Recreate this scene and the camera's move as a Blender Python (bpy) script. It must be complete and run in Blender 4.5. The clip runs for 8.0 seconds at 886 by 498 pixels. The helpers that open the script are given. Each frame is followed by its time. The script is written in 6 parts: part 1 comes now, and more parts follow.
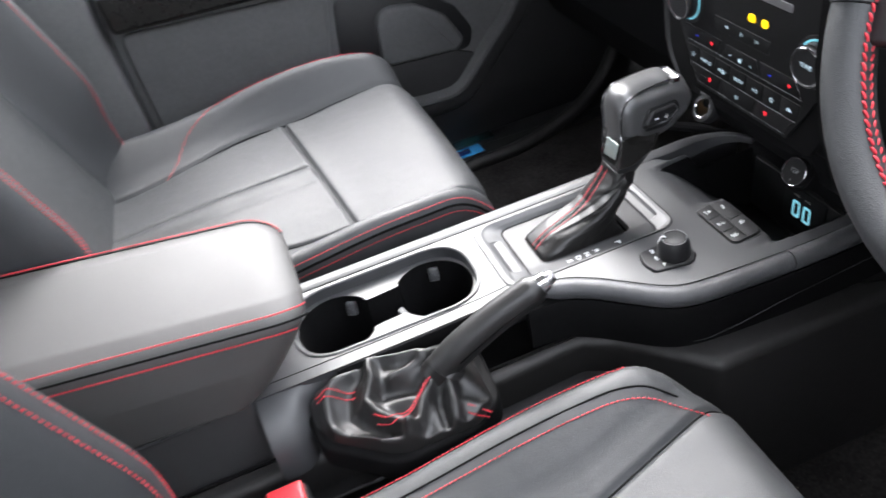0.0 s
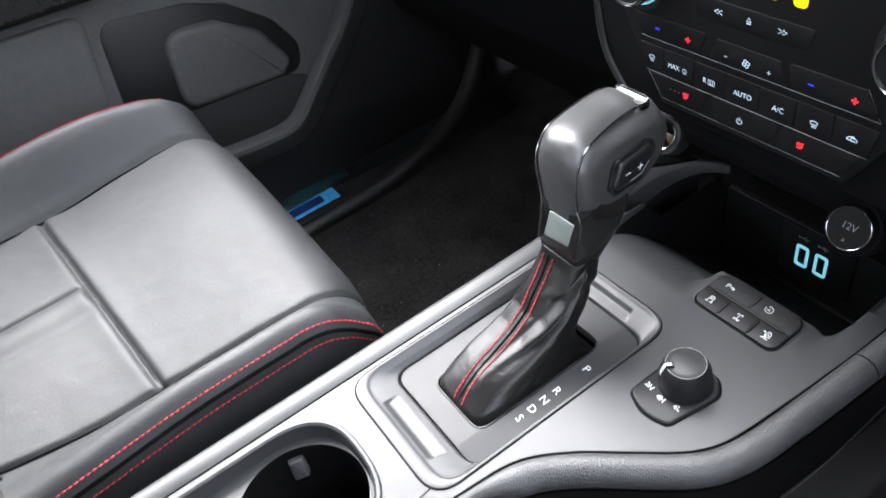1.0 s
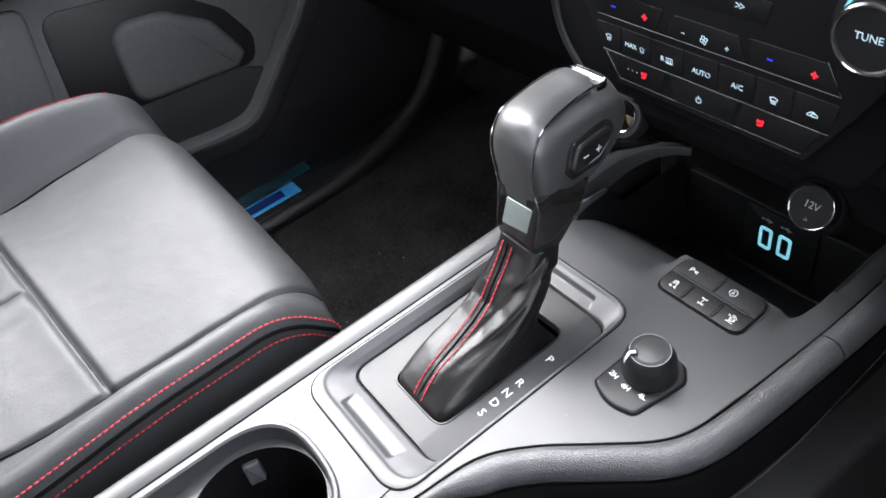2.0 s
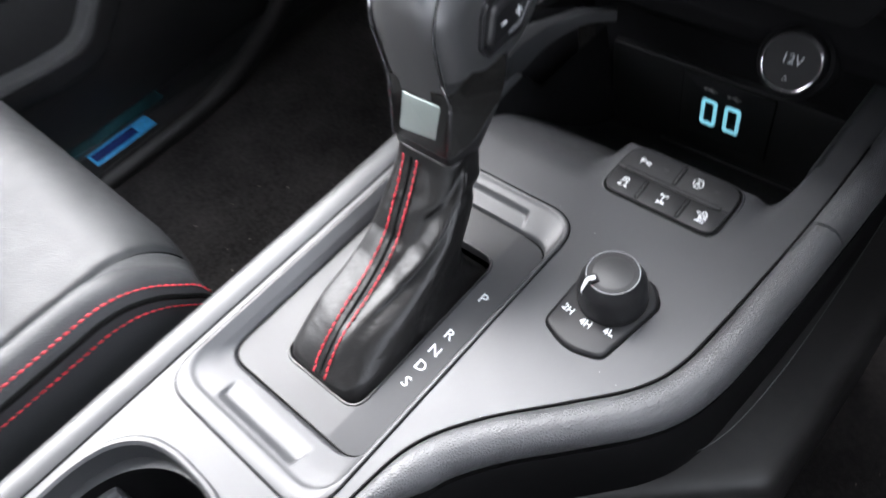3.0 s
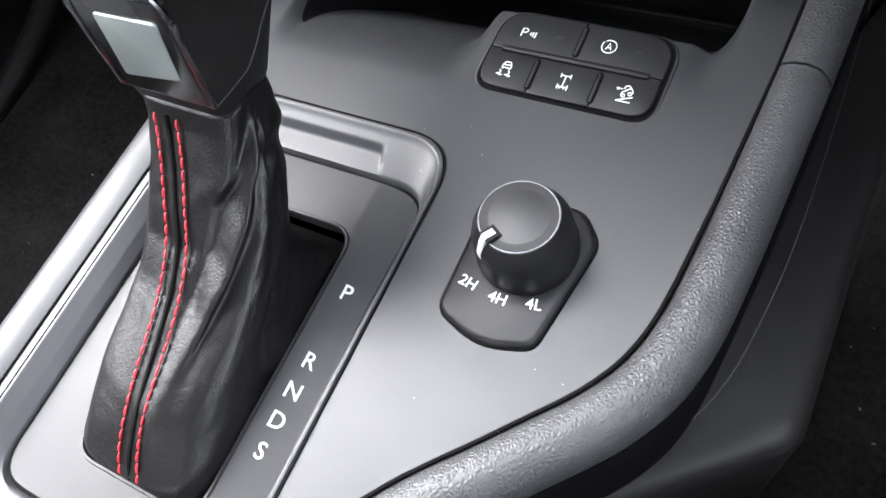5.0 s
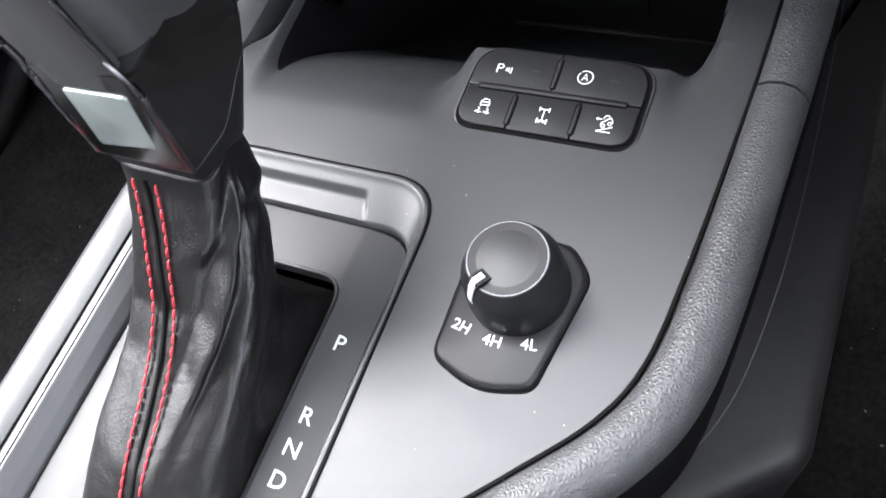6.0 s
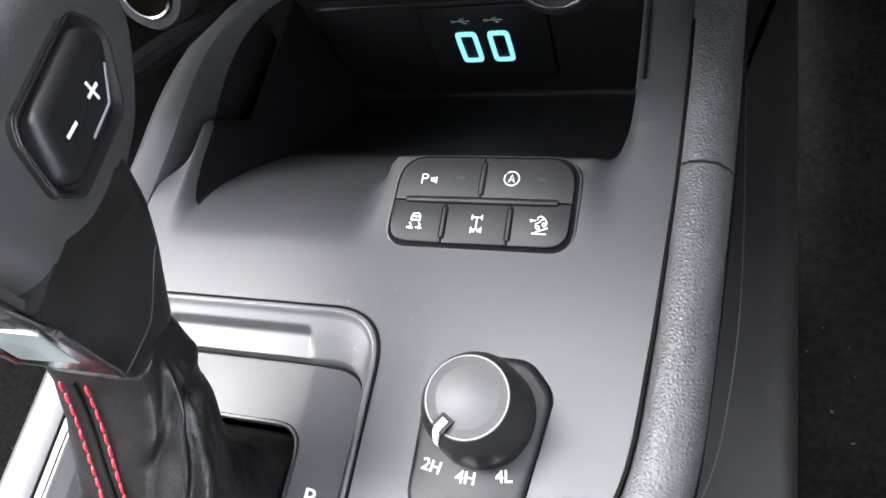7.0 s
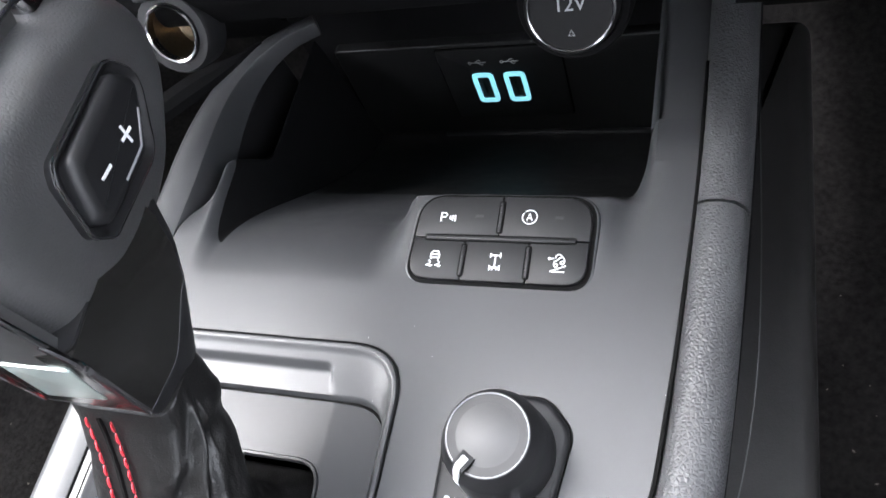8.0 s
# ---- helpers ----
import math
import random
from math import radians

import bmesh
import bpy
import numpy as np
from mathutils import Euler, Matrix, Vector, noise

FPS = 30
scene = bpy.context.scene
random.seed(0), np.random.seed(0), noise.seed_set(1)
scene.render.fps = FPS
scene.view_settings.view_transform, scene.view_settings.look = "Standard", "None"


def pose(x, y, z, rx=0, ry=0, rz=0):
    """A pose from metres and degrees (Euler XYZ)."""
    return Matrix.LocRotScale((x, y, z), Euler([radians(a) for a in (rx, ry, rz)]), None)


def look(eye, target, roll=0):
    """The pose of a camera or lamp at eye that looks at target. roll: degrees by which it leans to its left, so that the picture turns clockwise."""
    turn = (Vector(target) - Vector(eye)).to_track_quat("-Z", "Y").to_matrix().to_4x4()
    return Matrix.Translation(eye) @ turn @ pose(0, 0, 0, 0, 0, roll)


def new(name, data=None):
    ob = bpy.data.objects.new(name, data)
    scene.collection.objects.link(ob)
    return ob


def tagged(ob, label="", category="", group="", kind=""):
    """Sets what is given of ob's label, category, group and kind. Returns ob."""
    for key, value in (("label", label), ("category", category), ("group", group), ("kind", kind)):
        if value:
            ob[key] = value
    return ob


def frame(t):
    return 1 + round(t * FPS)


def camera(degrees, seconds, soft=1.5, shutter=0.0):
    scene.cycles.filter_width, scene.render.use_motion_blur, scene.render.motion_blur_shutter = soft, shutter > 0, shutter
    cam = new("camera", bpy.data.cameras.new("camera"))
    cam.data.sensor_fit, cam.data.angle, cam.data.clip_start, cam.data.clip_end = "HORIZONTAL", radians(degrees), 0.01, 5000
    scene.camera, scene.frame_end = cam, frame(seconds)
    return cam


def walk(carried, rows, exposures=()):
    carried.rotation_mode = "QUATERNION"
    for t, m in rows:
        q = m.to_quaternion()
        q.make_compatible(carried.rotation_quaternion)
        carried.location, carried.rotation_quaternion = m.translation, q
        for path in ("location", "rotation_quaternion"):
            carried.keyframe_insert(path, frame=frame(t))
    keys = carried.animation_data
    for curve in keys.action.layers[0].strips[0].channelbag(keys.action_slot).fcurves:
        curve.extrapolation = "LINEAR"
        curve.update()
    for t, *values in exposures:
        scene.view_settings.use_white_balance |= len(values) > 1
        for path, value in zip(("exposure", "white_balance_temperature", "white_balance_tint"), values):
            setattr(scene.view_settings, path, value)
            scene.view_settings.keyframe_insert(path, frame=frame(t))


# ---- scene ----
cam = camera(62.0, 8.0, soft=1.6, shutter=0.3)
PATH = [
    (0, (0.6171, -0.3247, 0.9702), (0.2370, -0.2464, 0.6549), -13.53),
    (0.3, (0.544, -0.288, 0.935), (-0.908, 0.172, -0.361), -13.1),
    (0.5, (0.4648, -0.2549, 0.9122), (0.1135, -0.1279, 0.5798), -13.13),
    (0.8, (0.3484, -0.2233, 0.8639), (0.0044, -0.0755, 0.5325), -13.64),
    (1, (0.2947, -0.2100, 0.8373), (-0.0450, -0.0527, 0.5058), -14.34),
    (1.2, (0.2891, -0.2071, 0.8393), (-0.0476, -0.0441, 0.5075), -14.63),
    (2.3, (0.2880, -0.1911, 0.8136), (-0.0320, -0.0159, 0.4716), -14.00),
    (2.5, (0.2838, -0.1865, 0.8094), (-0.0291, -0.0080, 0.4627), -14.46),
    (2.8, (0.248, -0.166, 0.776), (-0.903, 0.557, -0.691), -15.4),
    (3, (0.208, -0.147, 0.734), (-0.81, 0.596, -0.819), -15.4),
    (3.2, (0.172, -0.123, 0.682), (-0.738, 0.612, -0.94), -17.0),
    (3.5, (0.155, -0.085, 0.65), (-0.678, 0.599, -1.035), -21.7),
    (4, (0.161, -0.079, 0.63), (-0.639, 0.588, -1.077), -24.6),
    (4.5, (0.161, -0.065, 0.629), (-0.603, 0.588, -1.1), -25.6),
    (4.7, (0.163, -0.063, 0.631), (-0.607, 0.593, -1.095), -26.4),
    (5.8, (0.161, -0.057, 0.635), (-0.611, 0.657, -1.067), -26.9),
    (6, (0.161, -0.053, 0.635), (-0.611, 0.663, -1.064), -28.9),
    (6.2, (0.16, -0.042, 0.636), (-0.596, 0.689, -1.065), -30.7),
    (6.4, (0.154, -0.02, 0.64), (-0.547, 0.718, -1.082), -31.9),
    (6.5, (0.153, -0.016, 0.639), (-0.531, 0.735, -1.084), -32.2),
    (7, (0.154, -0.016, 0.646), (-0.495, 0.783, -1.069), -31.7),
    (7.5, (0.154, -0.017, 0.648), (-0.523, 0.808, -1.043), -31.5),
    (8, (0.153, -0.017, 0.65), (-0.534, 0.86, -1.012), -30.8),
]
walk(cam, [(t, look(eye, target, roll)) for t, eye, target, roll in PATH], exposures=((0.0, 4.29, 6430, 10), (1.2, 4.23, 6340, 10), (2.5, 4.27, 6340, 10), (4.7, 4.28, 6320, 10), (6.0, 4.53, 6330, 10), (7.0, 4.97, 6350, 10), (7.5, 5.03, 6350, 10), (8.0, 4.80, 6350, 10)))

# ---------------------------------------------------------------- world and light
world = bpy.data.worlds.new("sky")
scene.world = world
world.use_nodes = True
wn = world.node_tree
wn.nodes.clear()
sky = wn.nodes.new("ShaderNodeTexSky")
sky.sky_type, sky.sun_disc = "NISHITA", False
sky.sun_elevation, sky.sun_rotation = radians(46), radians(-76)
sky.air_density, sky.dust_density, sky.ozone_density = 1.2, 4.0, 1.0
pale = wn.nodes.new("ShaderNodeHueSaturation")
pale.inputs["Saturation"].default_value = 0.25
back = wn.nodes.new("ShaderNodeBackground")
back.inputs["Strength"].default_value = 0.084
wout = wn.nodes.new("ShaderNodeOutputWorld")
veil = wn.nodes.new("ShaderNodeMix")
veil.data_type = "RGBA"
veil.inputs["Factor"].default_value = 0.6
veil.inputs["B"].default_value = (6.7, 6.9, 7.5, 1)  # even overcast cloud
wn.links.new(sky.outputs[0], pale.inputs["Color"])
wn.links.new(pale.outputs[0], veil.inputs["A"])
wn.links.new(veil.outputs["Result"], back.inputs["Color"])
wn.links.new(back.outputs[0], wout.inputs["Surface"])

sun_data = bpy.data.lights.new("sun", "SUN")
sun_data.energy, sun_data.angle, sun_data.color = 1.0, radians(55), (1.0, 0.975, 0.975)
sun = new("sun", sun_data)
sun.matrix_world = look((-2.4, 0.6, 2.96), (0.0, 0.0, 0.4))


# ---------------------------------------------------------------- materials
def material(name, color, rough=0.5, metal=0.0, grain=0.0, grain_size=900.0, spots=0.0, spot_size=9.0,
             rough_var=0.0, emit=None, emit_strength=0.0, coat=0.0, spec=0.5, voronoi=False, wrinkle=0.0):
    """A Principled surface with fine relief, tone variation at two scales and uneven gloss."""
    m = bpy.data.materials.new(name)
    m.use_nodes = True
    nt = m.node_tree
    b = nt.nodes["Principled BSDF"]
    b.inputs["Base Color"].default_value = (*color, 1)
    b.inputs["Roughness"].default_value = rough
    b.inputs["Metallic"].default_value = metal
    b.inputs["Coat Weight"].default_value = coat
    b.inputs["Specular IOR Level"].default_value = spec
    if emit:
        b.inputs["Emission Color"].default_value = (*emit, 1)
        b.inputs["Emission Strength"].default_value = emit_strength
    coord = nt.nodes.new("ShaderNodeTexCoord")
    if spots or rough_var:
        big = nt.nodes.new("ShaderNodeTexNoise")
        big.inputs["Scale"].default_value, big.inputs["Detail"].default_value = spot_size, 6
        small = nt.nodes.new("ShaderNodeTexNoise")
        small.inputs["Scale"].default_value, small.inputs["Detail"].default_value = spot_size * 14, 4
        mix = nt.nodes.new("ShaderNodeMath")
        mix.operation = "ADD"
        for n, slot in ((big, 0), (small, 1)):
            nt.links.new(coord.outputs["Object"], n.inputs["Vector"])
            nt.links.new(n.outputs["Fac"], mix.inputs[slot])
        if spots:
            ramp = nt.nodes.new("ShaderNodeMapRange")
            ramp.inputs["From Min"].default_value, ramp.inputs["From Max"].default_value = 0.7, 1.3
            ramp.inputs["To Min"].default_value, ramp.inputs["To Max"].default_value = 1 - spots, 1 + spots
            nt.links.new(mix.outputs[0], ramp.inputs["Value"])
            tone = nt.nodes.new("ShaderNodeVectorMath")
            tone.operation = "SCALE"
            tone.inputs[0].default_value = color
            nt.links.new(ramp.outputs[0], tone.inputs["Scale"])
            nt.links.new(tone.outputs[0], b.inputs["Base Color"])
        if rough_var:
            rr = nt.nodes.new("ShaderNodeMapRange")
            rr.inputs["From Min"].default_value, rr.inputs["From Max"].default_value = 0.7, 1.3
            rr.inputs["To Min"].default_value, rr.inputs["To Max"].default_value = rough - rough_var, rough + rough_var
            nt.links.new(mix.outputs[0], rr.inputs["Value"])
            nt.links.new(rr.outputs[0], b.inputs["Roughness"])
    if grain:
        if voronoi:
            tex = nt.nodes.new("ShaderNodeTexVoronoi")
            tex.feature = "DISTANCE_TO_EDGE"
            tex.inputs["Scale"].default_value = grain_size
            out = tex.outputs["Distance"]
        else:
            tex = nt.nodes.new("ShaderNodeTexNoise")
            tex.inputs["Scale"].default_value, tex.inputs["Detail"].default_value = grain_size, 3
            out = tex.outputs["Fac"]
        nt.links.new(coord.outputs["Object"], tex.inputs["Vector"])
        if voronoi:
            lim = nt.nodes.new("ShaderNodeMapRange")
            lim.interpolation_type = "SMOOTHSTEP"
            lim.inputs["From Max"].default_value = 0.42
            nt.links.new(out, lim.inputs["Value"])
            out = lim.outputs[0]
        bump = nt.nodes.new("ShaderNodeBump")
        bump.inputs["Strength"].default_value = grain
        bump.inputs["Distance"].default_value = 0.0004
        nt.links.new(out, bump.inputs["Height"])
        nt.links.new(bump.outputs[0], b.inputs["Normal"])
        if wrinkle:
            crease = nt.nodes.new("ShaderNodeTexNoise")
            crease.inputs["Scale"].default_value, crease.inputs["Detail"].default_value = 55, 5
            crease.inputs["Distortion"].default_value = 1.2
            soft = nt.nodes.new("ShaderNodeBump")
            soft.inputs["Strength"].default_value, soft.inputs["Distance"].default_value = wrinkle, 0.003
            nt.links.new(coord.outputs["Object"], crease.inputs["Vector"])
            nt.links.new(crease.outputs["Fac"], soft.inputs["Height"])
            nt.links.new(soft.outputs[0], bump.inputs["Normal"])
    return m


PLATE = material("smooth_plate", (0.021, 0.0214, 0.0230), 0.49, spec=0.45, grain=0.05, grain_size=2600, spots=0.10, rough_var=0.04)
PLASTIC = material("satin_plastic", (0.0285, 0.0296, 0.0320), 0.49, spec=0.69, grain=0.10, grain_size=2600, spots=0.10, rough_var=0.05)
GRAINED = material("grained_plastic", (0.052, 0.053, 0.056), 0.44, grain=0.50, grain_size=640, spots=0.16, rough_var=0.05, voronoi=True)
BLACK = material("black_plastic", (0.009, 0.009, 0.010), 0.45, grain=0.15, grain_size=1500, spots=0.15, rough_var=0.06)
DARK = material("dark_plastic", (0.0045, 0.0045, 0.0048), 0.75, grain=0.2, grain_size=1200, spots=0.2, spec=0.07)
BUTTON = material("button_plastic", (0.012, 0.012, 0.013), 0.42, grain=0.12, grain_size=2400, spots=0.1, rough_var=0.04, spec=0.32)
PIANO = material("piano_black", (0.012, 0.0115, 0.0108), 0.20, spots=0.1, rough_var=0.03, coat=0.1, spec=0.35)
LEATHER = material("black_leather", (0.0210, 0.0226, 0.0244), 0.56, spec=0.50, grain=0.36, grain_size=700, spots=0.12, spot_size=6, rough_var=0.06, voronoi=True, wrinkle=0.10)
SOFT = material("boot_leather", (0.0062, 0.0060, 0.0061), 0.37, grain=0.14, grain_size=900, spots=0.15, spot_size=14, rough_var=0.07, voronoi=True, wrinkle=0.20, spec=0.38)
BOOTSKIN = material("billow_leather", (0.0065, 0.0063, 0.0064), 0.44, grain=0.12, grain_size=900, spots=0.12, spot_size=14, rough_var=0.06, voronoi=True, wrinkle=0.08, spec=0.62)
VINYL = material("armrest_vinyl", (0.050, 0.0488, 0.048), 0.60, spec=0.45, grain=0.25, grain_size=600, spots=0.08, spot_size=5, rough_var=0.05, voronoi=True)
THREAD = material("red_thread", (0.46, 0.018, 0.032), 0.6, spots=0.15, spot_size=60)
SEAM = material("seam_black", (0.004, 0.004, 0.004), 0.7, spec=0.06)
CHROME = material("chrome", (0.75, 0.75, 0.76), 0.12, metal=1.0, rough_var=0.03)
SATIN = material("satin_silver", (0.42, 0.42, 0.43), 0.33, metal=1.0, rough_var=0.05, spots=0.05)
BUTTONSILVER = material("pale_silver", (0.42, 0.48, 0.45), 0.35, metal=0.35, rough_var=0.03)
TURNER = material("turner_plastic", (0.018, 0.0184, 0.0194), 0.40, grain=0.06, grain_size=3000, spots=0.08, rough_var=0.04, spec=0.45)
KEY = material("key_black", (0.006, 0.006, 0.0065), 0.5, grain=0.1, grain_size=2400, spots=0.1, rough_var=0.05, spec=0.2)
# colour kept low to stand for the shade inside the storage pocket
BINWALL = material("shaded_pocket_plastic", (0.0075, 0.0077, 0.0082), 0.5, spec=0.3, grain=0.3, grain_size=1400, spots=0.15, rough_var=0.06)
KNOB_SKIN = material("knob_leather", (0.050, 0.050, 0.051), 0.37, spec=1.0, grain=0.15, grain_size=820, spots=0.12, spot_size=20, rough_var=0.05, voronoi=True)
DARKCHROME = material("dark_chrome", (0.30, 0.30, 0.31), 0.18, metal=1.0, rough_var=0.03)
SIDEPANEL = material("side_panel", (0.013, 0.0125, 0.0125), 0.5, grain=0.2, grain_size=1200, spots=0.25, rough_var=0.05, spec=0.35)
DOORSKIN = material("door_skin", (0.082, 0.083, 0.085), 0.6, grain=0.25, grain_size=900, spots=0.12, rough_var=0.05, spec=0.3)
POCKET = material("door_pocket", (0.030, 0.030, 0.031), 0.6, grain=0.25, grain_size=900, spots=0.12, rough_var=0.05, spec=0.3)
KNOB_TOP = material("knob_satin", (0.068, 0.068, 0.069), 0.40, metal=0.3, spec=0.8, grain=0.08, grain_size=3000, rough_var=0.05, spots=0.06)
WHITE = material("white_print", (0.80, 0.82, 0.83), 0.5)
USB_PRINT = material("pale_print", (0.46, 0.46, 0.46), 0.5)
GREY_PRINT = material("grey_print", (0.30, 0.31, 0.32), 0.5)
CARPET = material("black_carpet", (0.021, 0.0195, 0.019), 0.95, grain=1.0, grain_size=700, spots=0.55, spot_size=14, spec=0.08)
FABRIC = material("door_trim", (0.085, 0.086, 0.088), 0.55, grain=0.25, grain_size=900, spots=0.12, rough_var=0.05)
CYAN = material("cyan_light", (0.10, 0.5, 0.6), 0.4, emit=(0.32, 0.76, 0.92), emit_strength=0.036)
ICE = material("icon_light", (0.5, 0.6, 0.65), 0.4, emit=(0.55, 0.80, 0.92), emit_strength=0.030)
REDLIGHT = material("red_light", (0.6, 0.02, 0.03), 0.4, emit=(1.0, 0.02, 0.04), emit_strength=0.055)
BLUELIGHT = material("blue_light", (0.02, 0.03, 0.6), 0.4, emit=(0.03, 0.06, 1.0), emit_strength=0.06)
AMBER = material("amber_light", (0.8, 0.5, 0.0), 0.4, emit=(1.0, 0.62, 0.0), emit_strength=0.075)
BLUEFILM = material("blue_film", (0.05, 0.34, 0.68), 0.25, spots=0.3, spot_size=30, coat=0.6)
NAVYFILM = material("navy_film", (0.01, 0.03, 0.14), 0.25, coat=0.6)
TEALFILM = material("teal_film", (0.008, 0.045, 0.055), 0.25, coat=0.6)
REDPLASTIC = material("red_plastic", (0.60, 0.03, 0.04), 0.35, rough_var=0.05, spots=0.05)
BRASS = material("socket_metal", (0.30, 0.24, 0.17), 0.35, metal=1.0, spots=0.2, spot_size=60)
HEADLINER = material("headliner", (0.36, 0.36, 0.35), 0.9, grain=0.4, grain_size=900, spots=0.06)
CONCRETE = material("concrete", (0.36, 0.36, 0.355), 0.85, grain=0.6, grain_size=120, spots=0.25, spot_size=2.0)


# ---------------------------------------------------------------- mesh helpers
def thing(name, base, label, category, group="", kind=""):
    ob = new(name)
    ob.location = base
    ob.empty_display_size = 0.02
    return tagged(ob, label, category, group, kind)


def part(name, bm, mat, parent=None, label="", sharp=38):
    me = bpy.data.meshes.new(name)
    bmesh.ops.recalc_face_normals(bm, faces=bm.faces)
    bm.to_mesh(me)
    bm.free()
    me.materials.append(mat)
    me.polygons.foreach_set("use_smooth", [True] * len(me.polygons))
    me.set_sharp_from_angle(angle=radians(sharp))
    ob = new(name, me)
    attach(ob, parent)
    return tagged(ob, label)


def attach(ob, parent):
    if parent is not None:
        ob.parent = parent
        if parent.parent is None:
            ob.matrix_parent_inverse = Matrix.Translation(-Vector(parent.location))


def loft(rows, closed=True, cap=(True, True)):
    """Quads between rows of points with equal counts."""
    bm = bmesh.new()
    vs = [[bm.verts.new(p) for p in row] for row in rows]
    n = len(rows[0])
    for a, b in zip(vs, vs[1:]):
        for i in range(n if closed else n - 1):
            j = (i + 1) % n
            bm.faces.new((a[i], a[j], b[j], b[i]))
    if closed and cap[0]:
        bm.faces.new(vs[0][::-1])
    if closed and cap[1]:
        bm.faces.new(vs[-1])
    return bm


def rounded(points, radii, seg=5):
    """A polygon with rounded corners, as 2D points."""
    out = []
    n = len(points)
    if not hasattr(radii, "__len__"):
        radii = [radii] * n
    for i in range(n):
        p, a, b = Vector(points[i]), Vector(points[i - 1]), Vector(points[(i + 1) % n])
        u, v = (a - p).normalized(), (b - p).normalized()
        half = u.angle(v) / 2
        d = min(radii[i] / math.tan(half), 0.49 * (a - p).length, 0.49 * (b - p).length)
        s, e = p + u * d, p + v * d
        for k in range(seg + 1):
            t = k / seg
            out.append((s * (1 - t) + p * t) * (1 - t) + (p * (1 - t) + e * t) * t)
    return [(q.x, q.y) for q in out]


def rrect(x0, x1, y0, y1, r, seg=5):
    return rounded([(x0, y0), (x1, y0), (x1, y1), (x0, y1)], r, seg)


def inset(loop, d):
    """The loop moved inwards by d (counter-clockwise loops)."""
    out = []
    n = len(loop)
    for i in range(n):
        p, a, b = Vector(loop[i]), Vector(loop[i - 1]), Vector(loop[(i + 1) % n])
        e1, e2 = p - a, b - p
        if e1.length < 1e-9:
            e1 = e2
        if e2.length < 1e-9:
            e2 = e1
        n1, n2 = Vector((-e1.y, e1.x)).normalized(), Vector((-e2.y, e2.x)).normalized()
        m = n1 + n2
        m = m.normalized() if m.length > 1e-6 else n1
        q = p + m * d / max(0.4, m.dot(n1))
        out.append((q.x, q.y))
    return out


def slab_rows(loop, z0, z1, r, seg=3):
    rows = [[(x, y, z0) for x, y in loop], [(x, y, z1 - r) for x, y in loop]]
    for k in range(1, seg + 1):
        a = math.pi / 2 * k / seg
        rows.append([(x, y, z1 - r + r * math.sin(a)) for x, y in inset(loop, r * (1 - math.cos(a)))])
    return rows


def slab(loop, z0, z1, r=0.001, seg=3, m=None):
    """A plate with a rounded upper edge."""
    bm = loft(slab_rows(loop, z0, z1, r, seg))
    if m is not None:
        bm.transform(m)
    return bm


def sheet(outer, holes, z, depth):
    """A flat sheet with holes, whose edges go down by depth."""
    bm = bmesh.new()
    edges = []
    for loop in [outer] + holes:
        vs = [bm.verts.new((x, y, z)) for x, y in loop]
        low = [bm.verts.new((x, y, z - depth)) for x, y in loop]
        for i in range(len(vs)):
            j = (i + 1) % len(vs)
            edges.append(bm.edges.new((vs[i], vs[j])))
            bm.faces.new((vs[i], low[i], low[j], vs[j]))
    bmesh.ops.triangle_fill(bm, use_beauty=True, use_dissolve=False, edges=edges)
    return bm


def frame_at(p, along, up=(0, 0, 1)):
    y = Vector(along).normalized()
    x = y.cross(Vector(up)).normalized()
    z = x.cross(y)
    return Matrix(((x.x, y.x, z.x, p[0]), (x.y, y.y, z.y, p[1]), (x.z, y.z, z.z, p[2]), (0, 0, 0, 1)))


def smooth_path(points, n):
    """A Catmull-Rom curve through the points, in n even steps."""
    pts = [Vector(p) for p in points]
    pts = [2 * pts[0] - pts[1]] + pts + [2 * pts[-1] - pts[-2]]
    fine = []
    for i in range(1, len(pts) - 2):
        a, b, c, d = pts[i - 1:i + 3]
        for k in range(24):
            t = k / 24
            fine.append(0.5 * (2 * b + (c - a) * t + (2 * a - 5 * b + 4 * c - d) * t * t + (3 * b - a - 3 * c + d) * t ** 3))
    fine.append(pts[-2])
    run = [0.0]
    for a, b in zip(fine, fine[1:]):
        run.append(run[-1] + (b - a).length)
    out = []
    j = 0
    for k in range(n + 1):
        want = run[-1] * k / n
        while j < len(run) - 2 and run[j + 1] < want:
            j += 1
        t = (want - run[j]) / max(run[j + 1] - run[j], 1e-9)
        out.append(fine[j].lerp(fine[j + 1], min(1, max(0, t))))
    return out


def sweep(points, profile, n=60, up=(0, 0, 1), cap=True, scale=None):
    """A profile (x across, z up) carried along a smooth path."""
    path = smooth_path(points, n)
    rows = []
    for i, p in enumerate(path):
        d = path[min(i + 1, n)] - path[max(i - 1, 0)]
        m = frame_at(p, d, up)
        s = scale(i / n) if scale else 1.0
        rows.append([m @ Vector((x * s, 0, z * s)) for x, z in profile])
    return loft(rows, True, (cap, cap))


def ring_profile(r, n=8):
    return [(r * math.cos(2 * math.pi * k / n), r * math.sin(2 * math.pi * k / n)) for k in range(n)]


def tube(points, r, n=40, sides=8, up=(0, 0, 1)):
    return sweep(points, ring_profile(r, sides), n, up)


